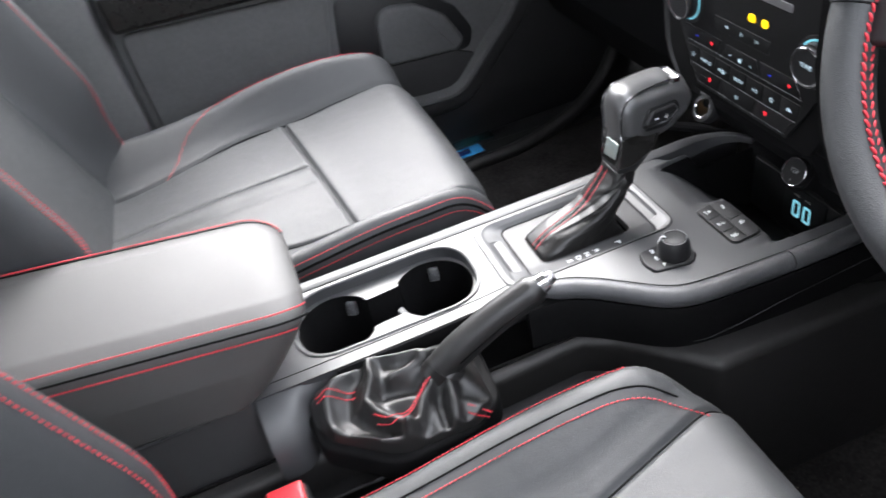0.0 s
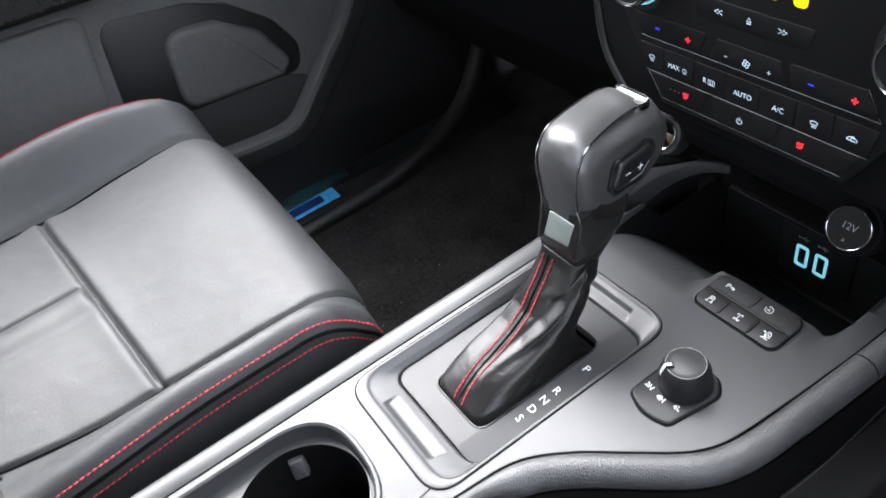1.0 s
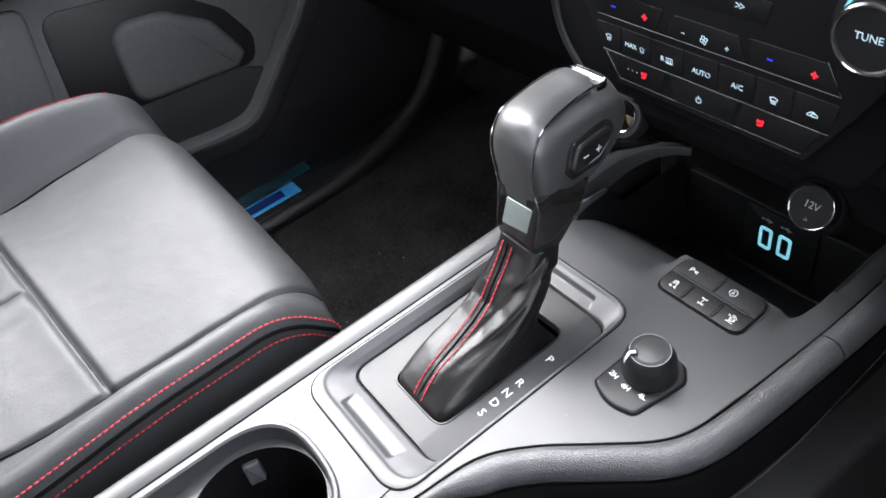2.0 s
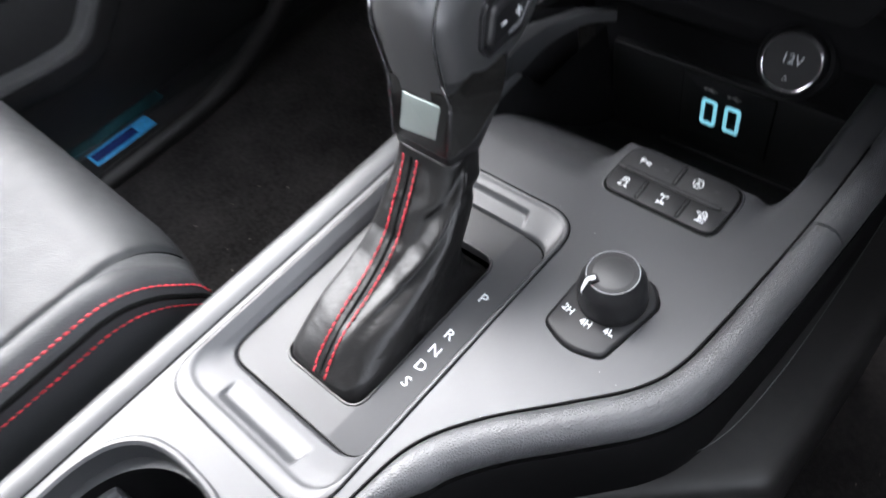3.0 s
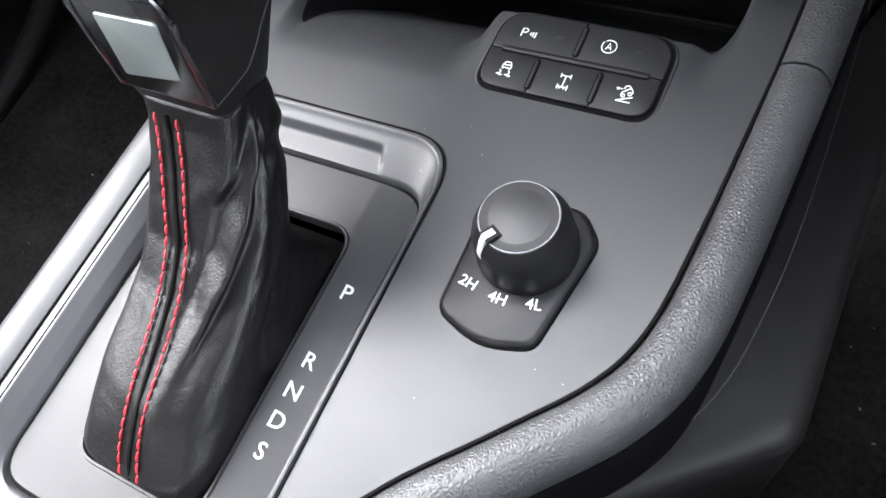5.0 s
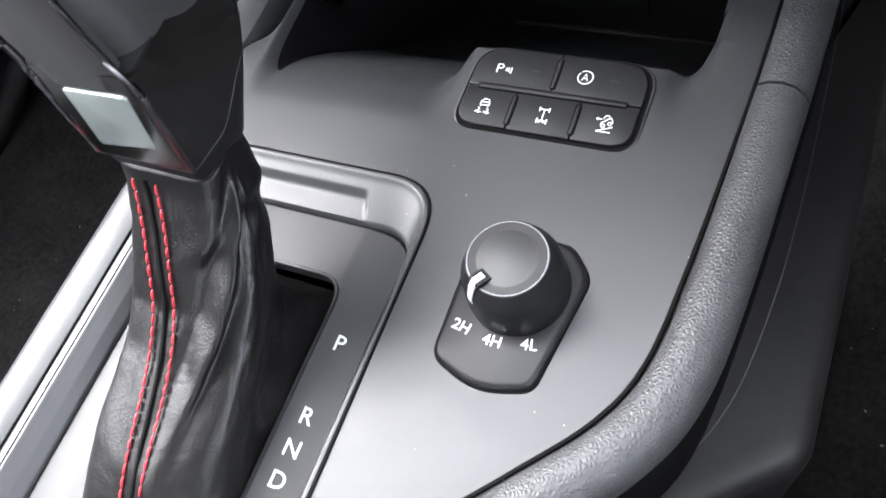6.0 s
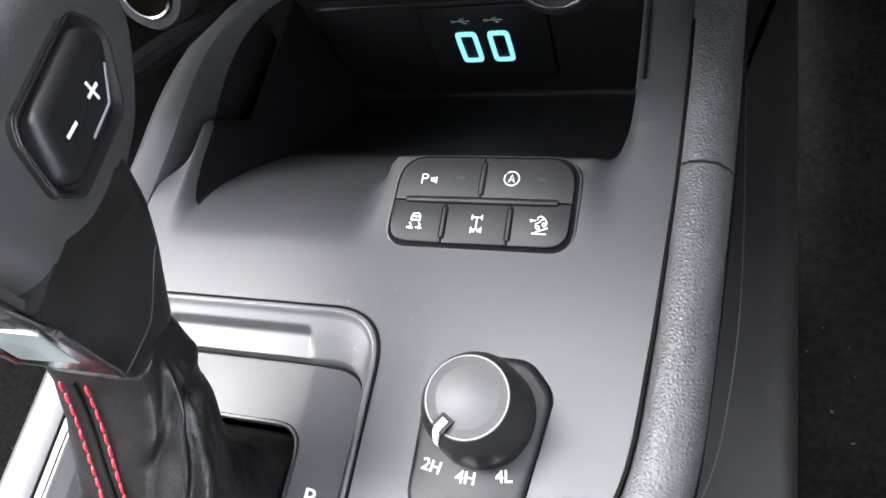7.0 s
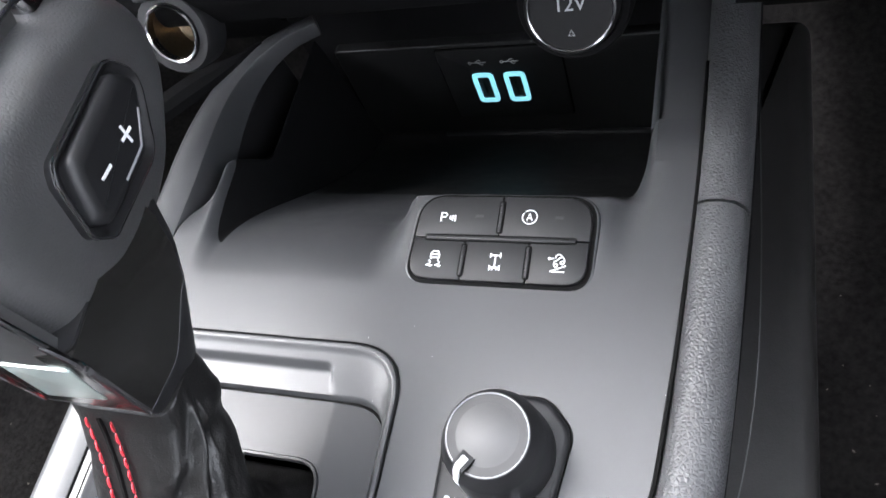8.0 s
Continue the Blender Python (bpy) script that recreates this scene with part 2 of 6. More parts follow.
def ring_tube(loop, r, sides=6):
    """A thin closed cord along a loop of 3D points."""
    pts = [Vector(p) for p in loop]
    keep = [p for i, p in enumerate(pts) if (p - pts[i - 1]).length > 1e-6]
    n = len(keep)
    rows = []
    for i, p in enumerate(keep):
        m = frame_at(p, keep[(i + 1) % n] - keep[i - 1])
        rows.append([m @ Vector((x, 0, z)) for x, z in ring_profile(r, sides)])
    return loft(rows + rows[:1], True, (False, False))


def lathe(profile, seg=48, m=None, cap=(True, True)):
    """Rings of (radius, height) about z."""
    rows = [[(r * math.cos(2 * math.pi * k / seg), r * math.sin(2 * math.pi * k / seg), h) for k in range(seg)] for r, h in profile]
    bm = loft(rows, True, cap)
    if m is not None:
        bm.transform(m)
    return bm


def box(x0, x1, y0, y1, z0, z1, r=0.004):
    return slab(rrect(x0, x1, y0, y1, max(r, 0.0008), 3), z0, z1, r)


def lettering(name, text, size, m, mat, parent, depth=0.00012, label="", bold=0.0):
    """Words in the built-in font as a mesh; m places them (x along the line, y up the letter)."""
    cu = bpy.data.curves.new("words", "FONT")
    cu.body, cu.size, cu.extrude, cu.align_x, cu.align_y = text, size, depth, "CENTER", "CENTER"
    cu.resolution_u, cu.offset = 3, bold
    temp = bpy.data.objects.new("words", cu)
    scene.collection.objects.link(temp)
    deps = bpy.context.evaluated_depsgraph_get()
    me = bpy.data.meshes.new_from_object(temp.evaluated_get(deps))
    bpy.data.objects.remove(temp)
    me.transform(m)
    me.materials.clear()
    me.materials.append(mat)
    ob = new(name, me)
    attach(ob, parent)
    return tagged(ob, label)


def strokes(name, lines, width, m, mat, parent, depth=0.00015, label=""):
    """Drawn lines (lists of 2D points) as thin raised ribbons."""
    bm = bmesh.new()
    for line in lines:
        pts = [Vector(p) for p in line]
        closed = (pts[0] - pts[-1]).length < 1e-7
        if closed:
            pts = pts[:-1]
        n = len(pts)
        rows = []
        for i, p in enumerate(pts):
            a = pts[i - 1] if (i or closed) else p
            b = pts[(i + 1) % n] if (i < n - 1 or closed) else p
            d = (b - a).normalized() if (b - a).length > 1e-9 else Vector((1, 0))
            q = Vector((-d.y, d.x)) * width / 2
            rows.append([bm.verts.new((v.x, v.y, h)) for v, h in ((p + q, 0), (p + q, depth), (p - q, depth), (p - q, 0))])
        for i in range(n if closed else n - 1):
            r0, r1 = rows[i], rows[(i + 1) % n]
            for k in range(4):
                bm.faces.new((r0[k], r0[(k + 1) % 4], r1[(k + 1) % 4], r1[k]))
        if not closed:
            bm.faces.new(rows[0])
            bm.faces.new(rows[-1])
    bm.transform(m)
    return part(name, bm, mat, parent, label)


def arc(cx, cy, r, a0, a1, n=16):
    return [(cx + r * math.cos(radians(a0 + (a1 - a0) * k / n)), cy + r * math.sin(radians(a0 + (a1 - a0) * k / n))) for k in range(n + 1)]


def stitch_mesh(length, r):
    """One stitch of thread: a short bowed capsule along y."""
    rows = []
    for k, (t, s) in enumerate(((-0.5, 0.35), (-0.36, 0.9), (0.0, 1.05), (0.36, 0.9), (0.5, 0.35))):
        lift = r * 0.7 * (1 - (2 * t) ** 2)
        rows.append([(x * s, t * length, z * s + lift) for x, z in ring_profile(r, 6)])
    bm = loft(rows)
    me = bpy.data.meshes.new("stitch")
    bm.to_mesh(me)
    bm.free()
    me.materials.append(THREAD)
    me.polygons.foreach_set("use_smooth", [True] * len(me.polygons))
    return me


STITCH = {}


def stitch_row(points, normals, pitch, parent, r=0.0006, fill=0.74, slant=0.0, name="stitch"):
    """Single stitches along a path, each an object on one shared mesh."""
    length = sum((Vector(b) - Vector(a)).length for a, b in zip(points, points[1:]))
    n = max(2, round(length / pitch))
    path = smooth_path(points, n)
    norm = smooth_path(normals, n)
    key = (round(pitch, 5), round(r, 6))
    if key not in STITCH:
        STITCH[key] = stitch_mesh(pitch * fill, r)
    for i in range(n):
        p = path[i].lerp(path[i + 1], 0.5)
        d = path[i + 1] - path[i]
        ob = new(name, STITCH[key])
        m = frame_at(p + norm[i].normalized() * r * 0.2, d, norm[i])
        attach(ob, parent)
        ob.matrix_basis = m @ Matrix.Rotation(radians(slant), 4, "Z")


def stitch_line(points, normals, pitch, parent, r=0.0006, fill=0.74, label="", name="stitching"):
    """A row of stitches too small to be picked apart, joined into one mesh."""
    length = sum((Vector(b) - Vector(a)).length for a, b in zip(points, points[1:]))
    n = max(2, round(length / pitch))
    path = smooth_path(points, n)
    norm = smooth_path(normals, n)
    verts, faces = [], []
    for i in range(n):
        p = path[i].lerp(path[i + 1], 0.5)
        m = frame_at(p + norm[i].normalized() * r * 0.2, path[i + 1] - path[i], norm[i])
        base = len(verts)
        for t, s in ((-0.5, 0.4), (-0.3, 1.0), (0.3, 1.0), (0.5, 0.4)):
            lift = r * 0.7 * (1 - (2 * t) ** 2)
            verts += [m @ Vector((x * s, t * pitch * fill, z * s + lift)) for x, z in ring_profile(r, 5)]
        for k in range(3):
            faces += [(base + 5 * k + j, base + 5 * k + (j + 1) % 5, base + 5 * k + 5 + (j + 1) % 5, base + 5 * k + 5 + j) for j in range(5)]
        faces += [tuple(base + j for j in range(4, -1, -1)), tuple(base + 15 + j for j in range(5))]
    me = bpy.data.meshes.new(name)
    me.from_pydata(verts, [], faces)
    me.materials.append(THREAD)
    me.polygons.foreach_set("use_smooth", [True] * len(me.polygons))
    ob = new(name, me)
    attach(ob, parent)
    return tagged(ob, label or "red thread", kind="stuff")


def step(a, b, x):
    t = min(1.0, max(0.0, (x - a) / (b - a)))
    return t * t * (3 - 2 * t)


def bell(x, w):
    return math.exp(-(x / w) ** 2)



# ---------------------------------------------------------------- the setting: ground, floor and car shell
def plain(name, bm, mat, label, category):
    return tagged(part(name, bm, mat), label, category, kind="structure")


# unseen ground, its paleness raised to throw light into the cabin
bm = bmesh.new()
bmesh.ops.create_grid(bm, x_segments=8, y_segments=8, size=600, matrix=Matrix.Translation((0, 0, -0.5)))
plain("ground", bm, CONCRETE, "unseen pale grey concrete ground, bounces light into the car", "ground")


rows = []
for i in range(61):
    y = -1.5 + 2.35 * i / 60
    rows.append([(-0.80 + 1.66 * k / 60, y, 0.055 + 0.5 * step(0.50, 0.85, y) + 0.006 * noise.noise((k * 0.35, i * 0.35, 3.0))
                  + 0.002 * noise.noise((k * 1.7, i * 1.7, 9.0))) for k in range(61)])
plain("floor", loft(rows, closed=False), CARPET, "black carpet on the car floor with a few pale specks", "carpet")

# out of view; added to hold back light from the driver's side
plain("wall_right", box(0.90, 0.96, -1.55, 0.90, 0.0, 0.82), FABRIC, "unseen dark wall, added to block light from the driver's side", "wall")
plain("wall_front", box(-0.86, 0.90, 0.85, 0.90, 0.0, 0.95), DARK, "dark bulkhead behind the dashboard", "bulkhead")
# never in view; its height sets how much light enters from behind
plain("wall_rear", box(-0.86, 0.90, -1.60, -1.55, 0.0, 0.88), FABRIC, "unseen dark rear wall, kept low to let light in above", "wall")
# two unseen rear side walls, added to cut light from behind
plain("wall_left", box(-0.90, -0.84, -1.55, -0.66, 0.0, 1.33), DARK, "unseen dark wall, added to cut light from the rear side", "wall")
plain("wall_right_rear", box(0.90, 0.96, -1.55, -0.90, 0.82, 1.33), DARK, "unseen dark wall, added to cut light from the rear side", "wall")
# roof is out of view; front edge placed for the console's lighting
plain("ceiling", box(-0.78, 0.80, -1.60, 0.04, 1.30, 1.36), HEADLINER, "unseen pale grey cabin roof, front edge set to shape the light", "headliner")
for name, x, y0, y1 in (("pillar_1", -0.86, 0.86, 0.06), ("pillar_2", 0.86, 0.86, 0.06)):
    s = 1 if x > 0 else -1
    plain(name, loft([[(x - s * 0.03 + dx, 0.86 + dy, 0.88) for dx, dy in ((-.03, -.04), (.03, -.04), (.03, .04), (-.03, .04))],
                      [(x - s * 0.12 + dx, 0.02 + dy, 1.31) for dx, dy in ((-.03, -.04), (.03, -.04), (.03, .04), (-.03, .04))]]),
          FABRIC, "grey trimmed windscreen pillar", "pillar")
plain("pillar_3", box(-0.86, -0.80, -0.66, -0.545, 0.06, 1.31, 0.012), FABRIC, "grey trimmed door pillar beside the seat", "pillar")
plain("pillar_4", box(0.82, 0.88, -0.98, -0.80, 0.06, 1.31, 0.012), FABRIC, "grey trimmed door pillar", "pillar")

# ---------------------------------------------------------------- centre console
D = 0.408
EDGE = [(0.060, -0.440), (0.060, -0.300), (0.058, -0.200), (0.0545, -0.135), (0.060, -0.090), (0.078, -0.058), (0.106, -0.026),
        (0.127, -0.001), (0.137, 0.022), (0.1415, 0.060), (0.1445, 0.100), (0.147, 0.142)]
edge3 = [(x, y, D) for x, y in EDGE]
edge_fine = [(p.x, p.y) for p in smooth_path(edge3, 70) if p.y < 0.0895] + [(0.1439, 0.090)]

console = thing("centre_console", (0.02, -0.1, 0.06), "dark grey satin plastic centre console between the front seats", "console")
tray_hole = rrect(-0.0737, 0.0487, -0.1455, 0.0687, 0.022, 8)
cup_hole = rrect(-0.072, 0.040, -0.385, -0.164, 0.050, 10)
outline = [(-0.078, -0.440)] + edge_fine + [(-0.078, 0.090)]
top = part("top_panel", sheet(outline, [tray_hole, cup_hole], D, 0.012), PLASTIC, console, "satin dark grey upper panel")

# storage bin: the panel folds down into a deep pocket with a rear wall
FOLD = [(0.090, D), (0.096, 0.4078), (0.102, 0.4068), (0.107, 0.4054), (0.112, 0.4035), (0.117, 0.4010), (0.122, 0.3980), (0.127, 0.3945), (0.132, 0.3905), (0.142, 0.3815), (0.152, 0.3715),
        (0.165, 0.3580), (0.180, 0.3425), (0.195, 0.3285), (0.210, 0.3155), (0.225, 0.3045), (0.240, 0.2960), (0.250, 0.2915), (0.2575, 0.2910)]
BX0, BX1 = -0.0650, 0.1312
fold_line = [(p.y, p.z) for p in smooth_path([(0, y, z) for y, z in FOLD], 220)]


def seat_of_bank(x, y):
    """1 where the panel stays level to carry the switch bank, fading out softly round it."""
    return step(0.022, 0.038, x) * step(0.131, 0.114, x) * step(0.148, 0.134, y)


def pocket_row(y, z, flat):
    """One cross line of the panel: flat rims, soft shoulders and the sunken middle."""
    low, left = D - z, BX0
    w = 0.026 - 0.014 * step(0.0, 0.05, low)
    side = [(w * k / 9, step(0, 1, k / 9)) for k in range(10)]
    wl = 0.010
    mid = [(left + w + (BX1 - left - 2 * w) * k / 40, 1.0) for k in range(1, 40)]
    cross = [(left + wl * k / 80, step(0, 1, k / 80)) for k in range(81)] + mid + [(BX1 - u, h) for u, h in side[::-1]]
    if flat:
        cross = [(-0.0781, 0.0), (0.5 * (left - 0.0781), 0.0)] + cross + [(0.139, 0.0), (0.1436 + 0.065 * (y - 0.09), 0.0)]
    # on the passenger side the rim falls away to the rail and tapers out
    sag = 0.030 * step(0.112, 0.168, y)
    return [(x, y, D - low * h * (1 - seat_of_bank(x, y)) + 0.0012 * seat_of_bank(x, y) * step(0.095, 0.125, y)
             - (sag * step(left, -0.0781, x) + 0.030 * step(0.150, 0.180, y) * (1 - h) if x < left + wl else 0.0)) for x, h in cross]


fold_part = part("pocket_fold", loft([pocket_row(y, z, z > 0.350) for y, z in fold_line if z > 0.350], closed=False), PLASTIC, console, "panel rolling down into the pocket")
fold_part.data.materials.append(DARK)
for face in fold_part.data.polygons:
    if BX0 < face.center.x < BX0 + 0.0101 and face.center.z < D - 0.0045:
        face.material_index = 1  # the side wall under the rim, shade put into its colour
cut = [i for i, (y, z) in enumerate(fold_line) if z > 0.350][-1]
# below the cut the pocket's shade is put in as darker colours
depths = part("pocket_liner", loft([pocket_row(y, z, False) for y, z in fold_line[cut:]], closed=False), BINWALL, console, "lower storage pocket, coloured dark for the shade inside it")
depths.data.materials.append(DARK)
for face in depths.data.polygons:
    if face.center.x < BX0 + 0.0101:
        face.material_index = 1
back_wall = rounded([(-0.0590, 0.284), (0.1300, 0.284), (0.1350, 0.3680), (-0.0575, 0.3680)], 0.003, 3)
wall_turn = Matrix(((1, 0, 0, 0), (0, 0, -1, 0.2635), (0, 1, 0, 0), (0, 0, 0, 1)))
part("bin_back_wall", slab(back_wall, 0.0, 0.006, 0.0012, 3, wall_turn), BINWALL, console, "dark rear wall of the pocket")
# near-black paints the shade above the pocket's rear wall
part("bin_recess", slab([(BX0 - 0.014, 0.280), (BX1 + 0.010, 0.280), (BX1 + 0.010, 0.404), (BX0 - 0.014, 0.404)], -0.008, 0.0, 0.001, 2, wall_turn), DARK, console, "near-black sheet standing for shade over the pocket wall")
part("bin_ledge", box(BX0 + 0.055, BX1 - 0.008, 0.2545, 0.2580, 0.2895, 0.2925, 0.0009), BLACK, console)

# rim on the driver's side of the pocket
Y_CUT = fold_line[cut][0]
rim_r = [(0.1390, Y_CUT - 0.0002, D), (0.1390, 0.18, D), (0.1391, 0.21, D + 0.0005), (0.1394, 0.27, D + 0.003)]
part("pocket_rim", sweep(rim_r, [(-0.0115, -0.014), (-0.0112, -0.007), (-0.0085, -0.0020), (-0.0045, 0), (0.0125, 0), (0.0145, -0.002), (0.0145, -0.014)], 16), PLASTIC, console)

# rounded rail along the passenger side
rail = [(-0.0885, -0.440, D), (-0.0885, -0.30, D), (-0.0888, -0.10, D), (-0.0888, 0.05, D), (-0.0888, 0.13, D), (-0.0892, 0.160, D + 0.0004),
        (-0.0880, 0.180, D + 0.0010), (-0.0835, 0.200, D + 0.0016), (-0.0740, 0.218, D + 0.0022), (-0.0600, 0.231, D + 0.003)]
rail_profile = [(-0.0125, -0.060), (-0.0120, -0.012), (-0.0110, -0.005), (-0.0085, -0.0012), (-0.005, 0.0008), (0.000, 0.0012), (0.005, 0.0006), (0.0088, -0.0010),
                (0.0100, -0.0035), (0.0104, -0.060)]
rail += [(-0.0440, 0.2400, D + 0.003)]
part("side_rail", sweep(rail, [(x, max(z, -0.024)) for x, z in rail_profile], 110, scale=lambda t: 1 - 0.65 * step(0.84, 1.0, t)), PLASTIC, console, "rounded satin rail curving in under the dashboard")
# corner wall coloured near-black in place of the shade under the rim
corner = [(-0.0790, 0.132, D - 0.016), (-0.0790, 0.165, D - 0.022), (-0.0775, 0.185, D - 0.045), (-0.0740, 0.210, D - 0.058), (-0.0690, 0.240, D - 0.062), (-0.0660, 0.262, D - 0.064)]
part("pocket_corner", sweep(corner, [(0.0050, -0.105), (0.0050, -0.003), (0.0030, 0.0), (-0.0060, 0.0), (-0.0070, -0.105)], 30), DARK, console, "inner wall of the pocket, black for the shade under the rim")
part("rail_seam", tube([(-0.0778, -0.43, D + 0.0002), (-0.0782, 0.0, D + 0.0002), (-0.079, 0.10, D + 0.0003)], 0.0006, 40, 6), SEAM, console)
part("left_wall", box(-0.099, -0.084, -0.44, 0.25, 0.06, 0.385, 0.003), BLACK, console)

# grained bolster along the driver's side, in two lengths
bolster_profile = [(-0.0004, -0.030), (-0.0004, -0.0015), (0.0012, 0.0014), (0.0045, 0.0034), (0.0090, 0.0042), (0.0135, 0.0030), (0.0170, -0.0004), (0.0190, -0.0045),
                   (0.0192, -0.0090), (0.0165, -0.0150), (0.0060, -0.0180)]
back_run = [(x + 0.0008, y, D) for x, y in EDGE[3:10]] + [(0.1463, 0.1325, D)]
part("rear_edge", sweep([(x + 0.0004, y, D) for x, y in [(0.060, -0.352)] + EDGE[1:4]], [(-0.0004, -0.040), (-0.0004, -0.0015), (0.0010, 0.0004), (0.0034, -0.0002), (0.0050, -0.0030), (0.0052, -0.040)], 40), DARK, console, "black side of the panel by the handbrake")
part("bolster", sweep(back_run, bolster_profile, 100, scale=lambda t: 0.35 + 0.65 * step(0.0, 0.16, t)), GRAINED, console, "grained soft edge pad")
front_run = [(0.1464, 0.1337, D), (0.1478, 0.17, D + 0.0005), (0.149, 0.22, D + 0.003), (0.150, 0.30, D + 0.010)]
part("bolster", sweep(front_run, bolster_profile, 30), GRAINED, console, "grained soft edge pad")
part("bolster_gap", sweep([(0.1456, 0.1326, D), (0.1458, 0.1336, D)], [(x * 0.985, z - 0.0006) for x, z in bolster_profile], 2), SEAM, console)
part("edge_seam", tube([(x, y, D + 0.0003) for x, y in EDGE[3:]] + [(0.1485, 0.20, D + 0.0012)], 0.0008, 80, 6), SEAM, console)
part("panel_seam", tube([(0.0385, -0.1395, D + 0.0001), (0.0415, -0.17, D + 0.0001), (0.0445, -0.26, D + 0.0001), (0.0450, -0.43, D + 0.0001)], 0.0005, 30, 6), SEAM, console)

# flank under the bolster and the wider lower body
flank = [(x, y, D) for x, y in EDGE[3:10]] + [(0.146, 0.13, D), (0.149, 0.22, D + 0.003), (0.150, 0.30, D + 0.010)]
part("flank", sweep(flank, [(0.0190, -0.016), (0.0204, -0.020), (0.0206, -0.040), (0.0190, -0.075), (0.010, -0.085), (0.006, -0.018)], 80), DARK, console, "black side panel")
seam_run = [(0.168, 0.30, 0.375), (0.1715, 0.13, 0.366), (0.168, 0.06, 0.352), (0.158, 0.022, 0.340), (0.135, -0.012, 0.336)]
part("flank_seam", tube(seam_run, 0.0003, 40, 5), PLASTIC, console, "thin pale seam line")
part("lower_body", slab(rrect(-0.094, 0.120, -0.60, 0.30, 0.01), 0.06, 0.2830, 0.004, 3), BLACK, console, "black lower console body")
ledge = rounded([(0.070, -0.60), (0.105, -0.60), (0.098, -0.20), (0.092, -0.085), (0.112, -0.052), (0.196, 0.026), (0.198, 0.30), (0.142, 0.30), (0.142, 0.06), (0.120, 0.0), (0.070, -0.06)],
                [0.01, 0.02, 0.2, 0.03, 0.05, 0.02, 0.01, 0.005, 0.02, 0.02, 0.01], 8)
part("side_ledge", slab(ledge, 0.06, 0.333, 0.012, 4), SIDEPANEL, console, "black lower side panel with a rounded shoulder")

# ---------------------------------------------------------------- gear surround
surround = thing("gear_surround", (-0.01, -0.035, 0.395), "dark satin plastic gear surround with a recessed shift plate", "gear surround")
seg = 8
rings = [(rrect(-0.0732, 0.0482, -0.1450, 0.0682, 0.0215, seg), 0.4000), (rrect(-0.0731, 0.0481, -0.1449, 0.0681, 0.0215, seg), 0.4082),
         (rrect(-0.0727, 0.0477, -0.1445, 0.0677, 0.0212, seg), 0.4088), (rrect(-0.0718, 0.0468, -0.1436, 0.0668, 0.0208, seg), 0.4090),
         (rrect(-0.0712, 0.0462, -0.1362, 0.0660, 0.0202, seg), 0.4088), (rrect(-0.0704, 0.0456, -0.1350, 0.0652, 0.0196, seg), 0.4080),
         (rrect(-0.0690, 0.0450, -0.1335, 0.0638, 0.0188, seg), 0.4072), (rrect(-0.0660, 0.0438, -0.1250, 0.0580, 0.0170, seg), 0.4050),
         (rrect(-0.0628, 0.0424, -0.1128, 0.0492, 0.0145, seg), 0.4014), (rrect(-0.0622, 0.0420, -0.1112, 0.0478, 0.0136, seg), 0.3992),
         (rrect(-0.0620, 0.0418, -0.1110, 0.0476, 0.0136, seg), 0.3900)]


def long_sides(ring, n=70):
    """The ring with its front and rear sides cut into short lengths."""
    out = []
    for a, b in zip(ring, list(ring[1:]) + [ring[0]]):
        cuts = n if abs(a[1] - b[1]) < 1e-6 and abs(a[0] - b[0]) > 0.03 else 1
        out += [(a[0] + (b[0] - a[0]) * k / cuts, a[1]) if cuts > 1 else tuple(a) for k in range(cuts)]
    return out


def notched(x, y, z):
    """Finger notches: a flat floor and a steep upper wall cut into the front and rear slopes."""
    for toe, head, x0, x1, floor in ((0.0480, 0.0572, -0.0500, 0.0190, 0.4013), (-0.1114, -0.1265, -0.0440, 0.0215, 0.4026)):
        t = (y - toe) / (head - toe)
        if 0 < t < 1.5:
            inside = step(x0 - 0.0008 + 0.002 * t, x0 + 0.0010 + 0.002 * t, x) * step(x1 + 0.0010 - 0.002 * t, x1 - 0.0008 - 0.002 * t, x)
            wall = step(1.42, 1.0, t)
            z -= inside * wall * max(0.0, z - (floor + 0.0010 * t))
    return x, y, z


fine = []
for (r0, z0), (r1, z1) in zip(rings, rings[1:]):
    cuts = 12 if z0 in (0.4072, 0.4050) else 1
    for k in range(cuts):
        t = k / cuts
        fine.append([notched(a[0] + (b[0] - a[0]) * t, a[1] + (b[1] - a[1]) * t, z0 + (z1 - z0) * t) for a, b in zip(long_sides(r0), long_sides(r1))])
fine.append([(x, y, rings[-1][1]) for x, y in long_sides(rings[-1][0])])
part("rim", loft(fine, True, (False, False)), PLASTIC, surround, "sloped satin rim with two finger notches")
boot_hole = rrect(-0.0375, 0.0213, -0.0915, 0.0240, 0.0105, 6)
plate_loop = rrect(-0.0611, 0.0409, -0.1101, 0.0467, 0.0128, 6)
def plate_fall(x):
    """The plate's outer strip slopes down to the side."""
    u = max(0.0, x - 0.0195)
    return 0.16 * u * u / (u + 0.0012)


bm = sheet(plate_loop, [boot_hole], 0.4003, 0.008)
for k in range(12):
    bmesh.ops.bisect_plane(bm, geom=bm.verts[:] + bm.edges[:] + bm.faces[:], plane_co=(0.0195 + 0.0006 * k + 0.00011 * k * k, 0, 0), plane_no=(1, 0, 0))
for v in bm.verts:
    v.co.z -= plate_fall(v.co.x)
plate = part("shift_plate", bm, PLATE, surround, "smooth shift plate with white gear letters")
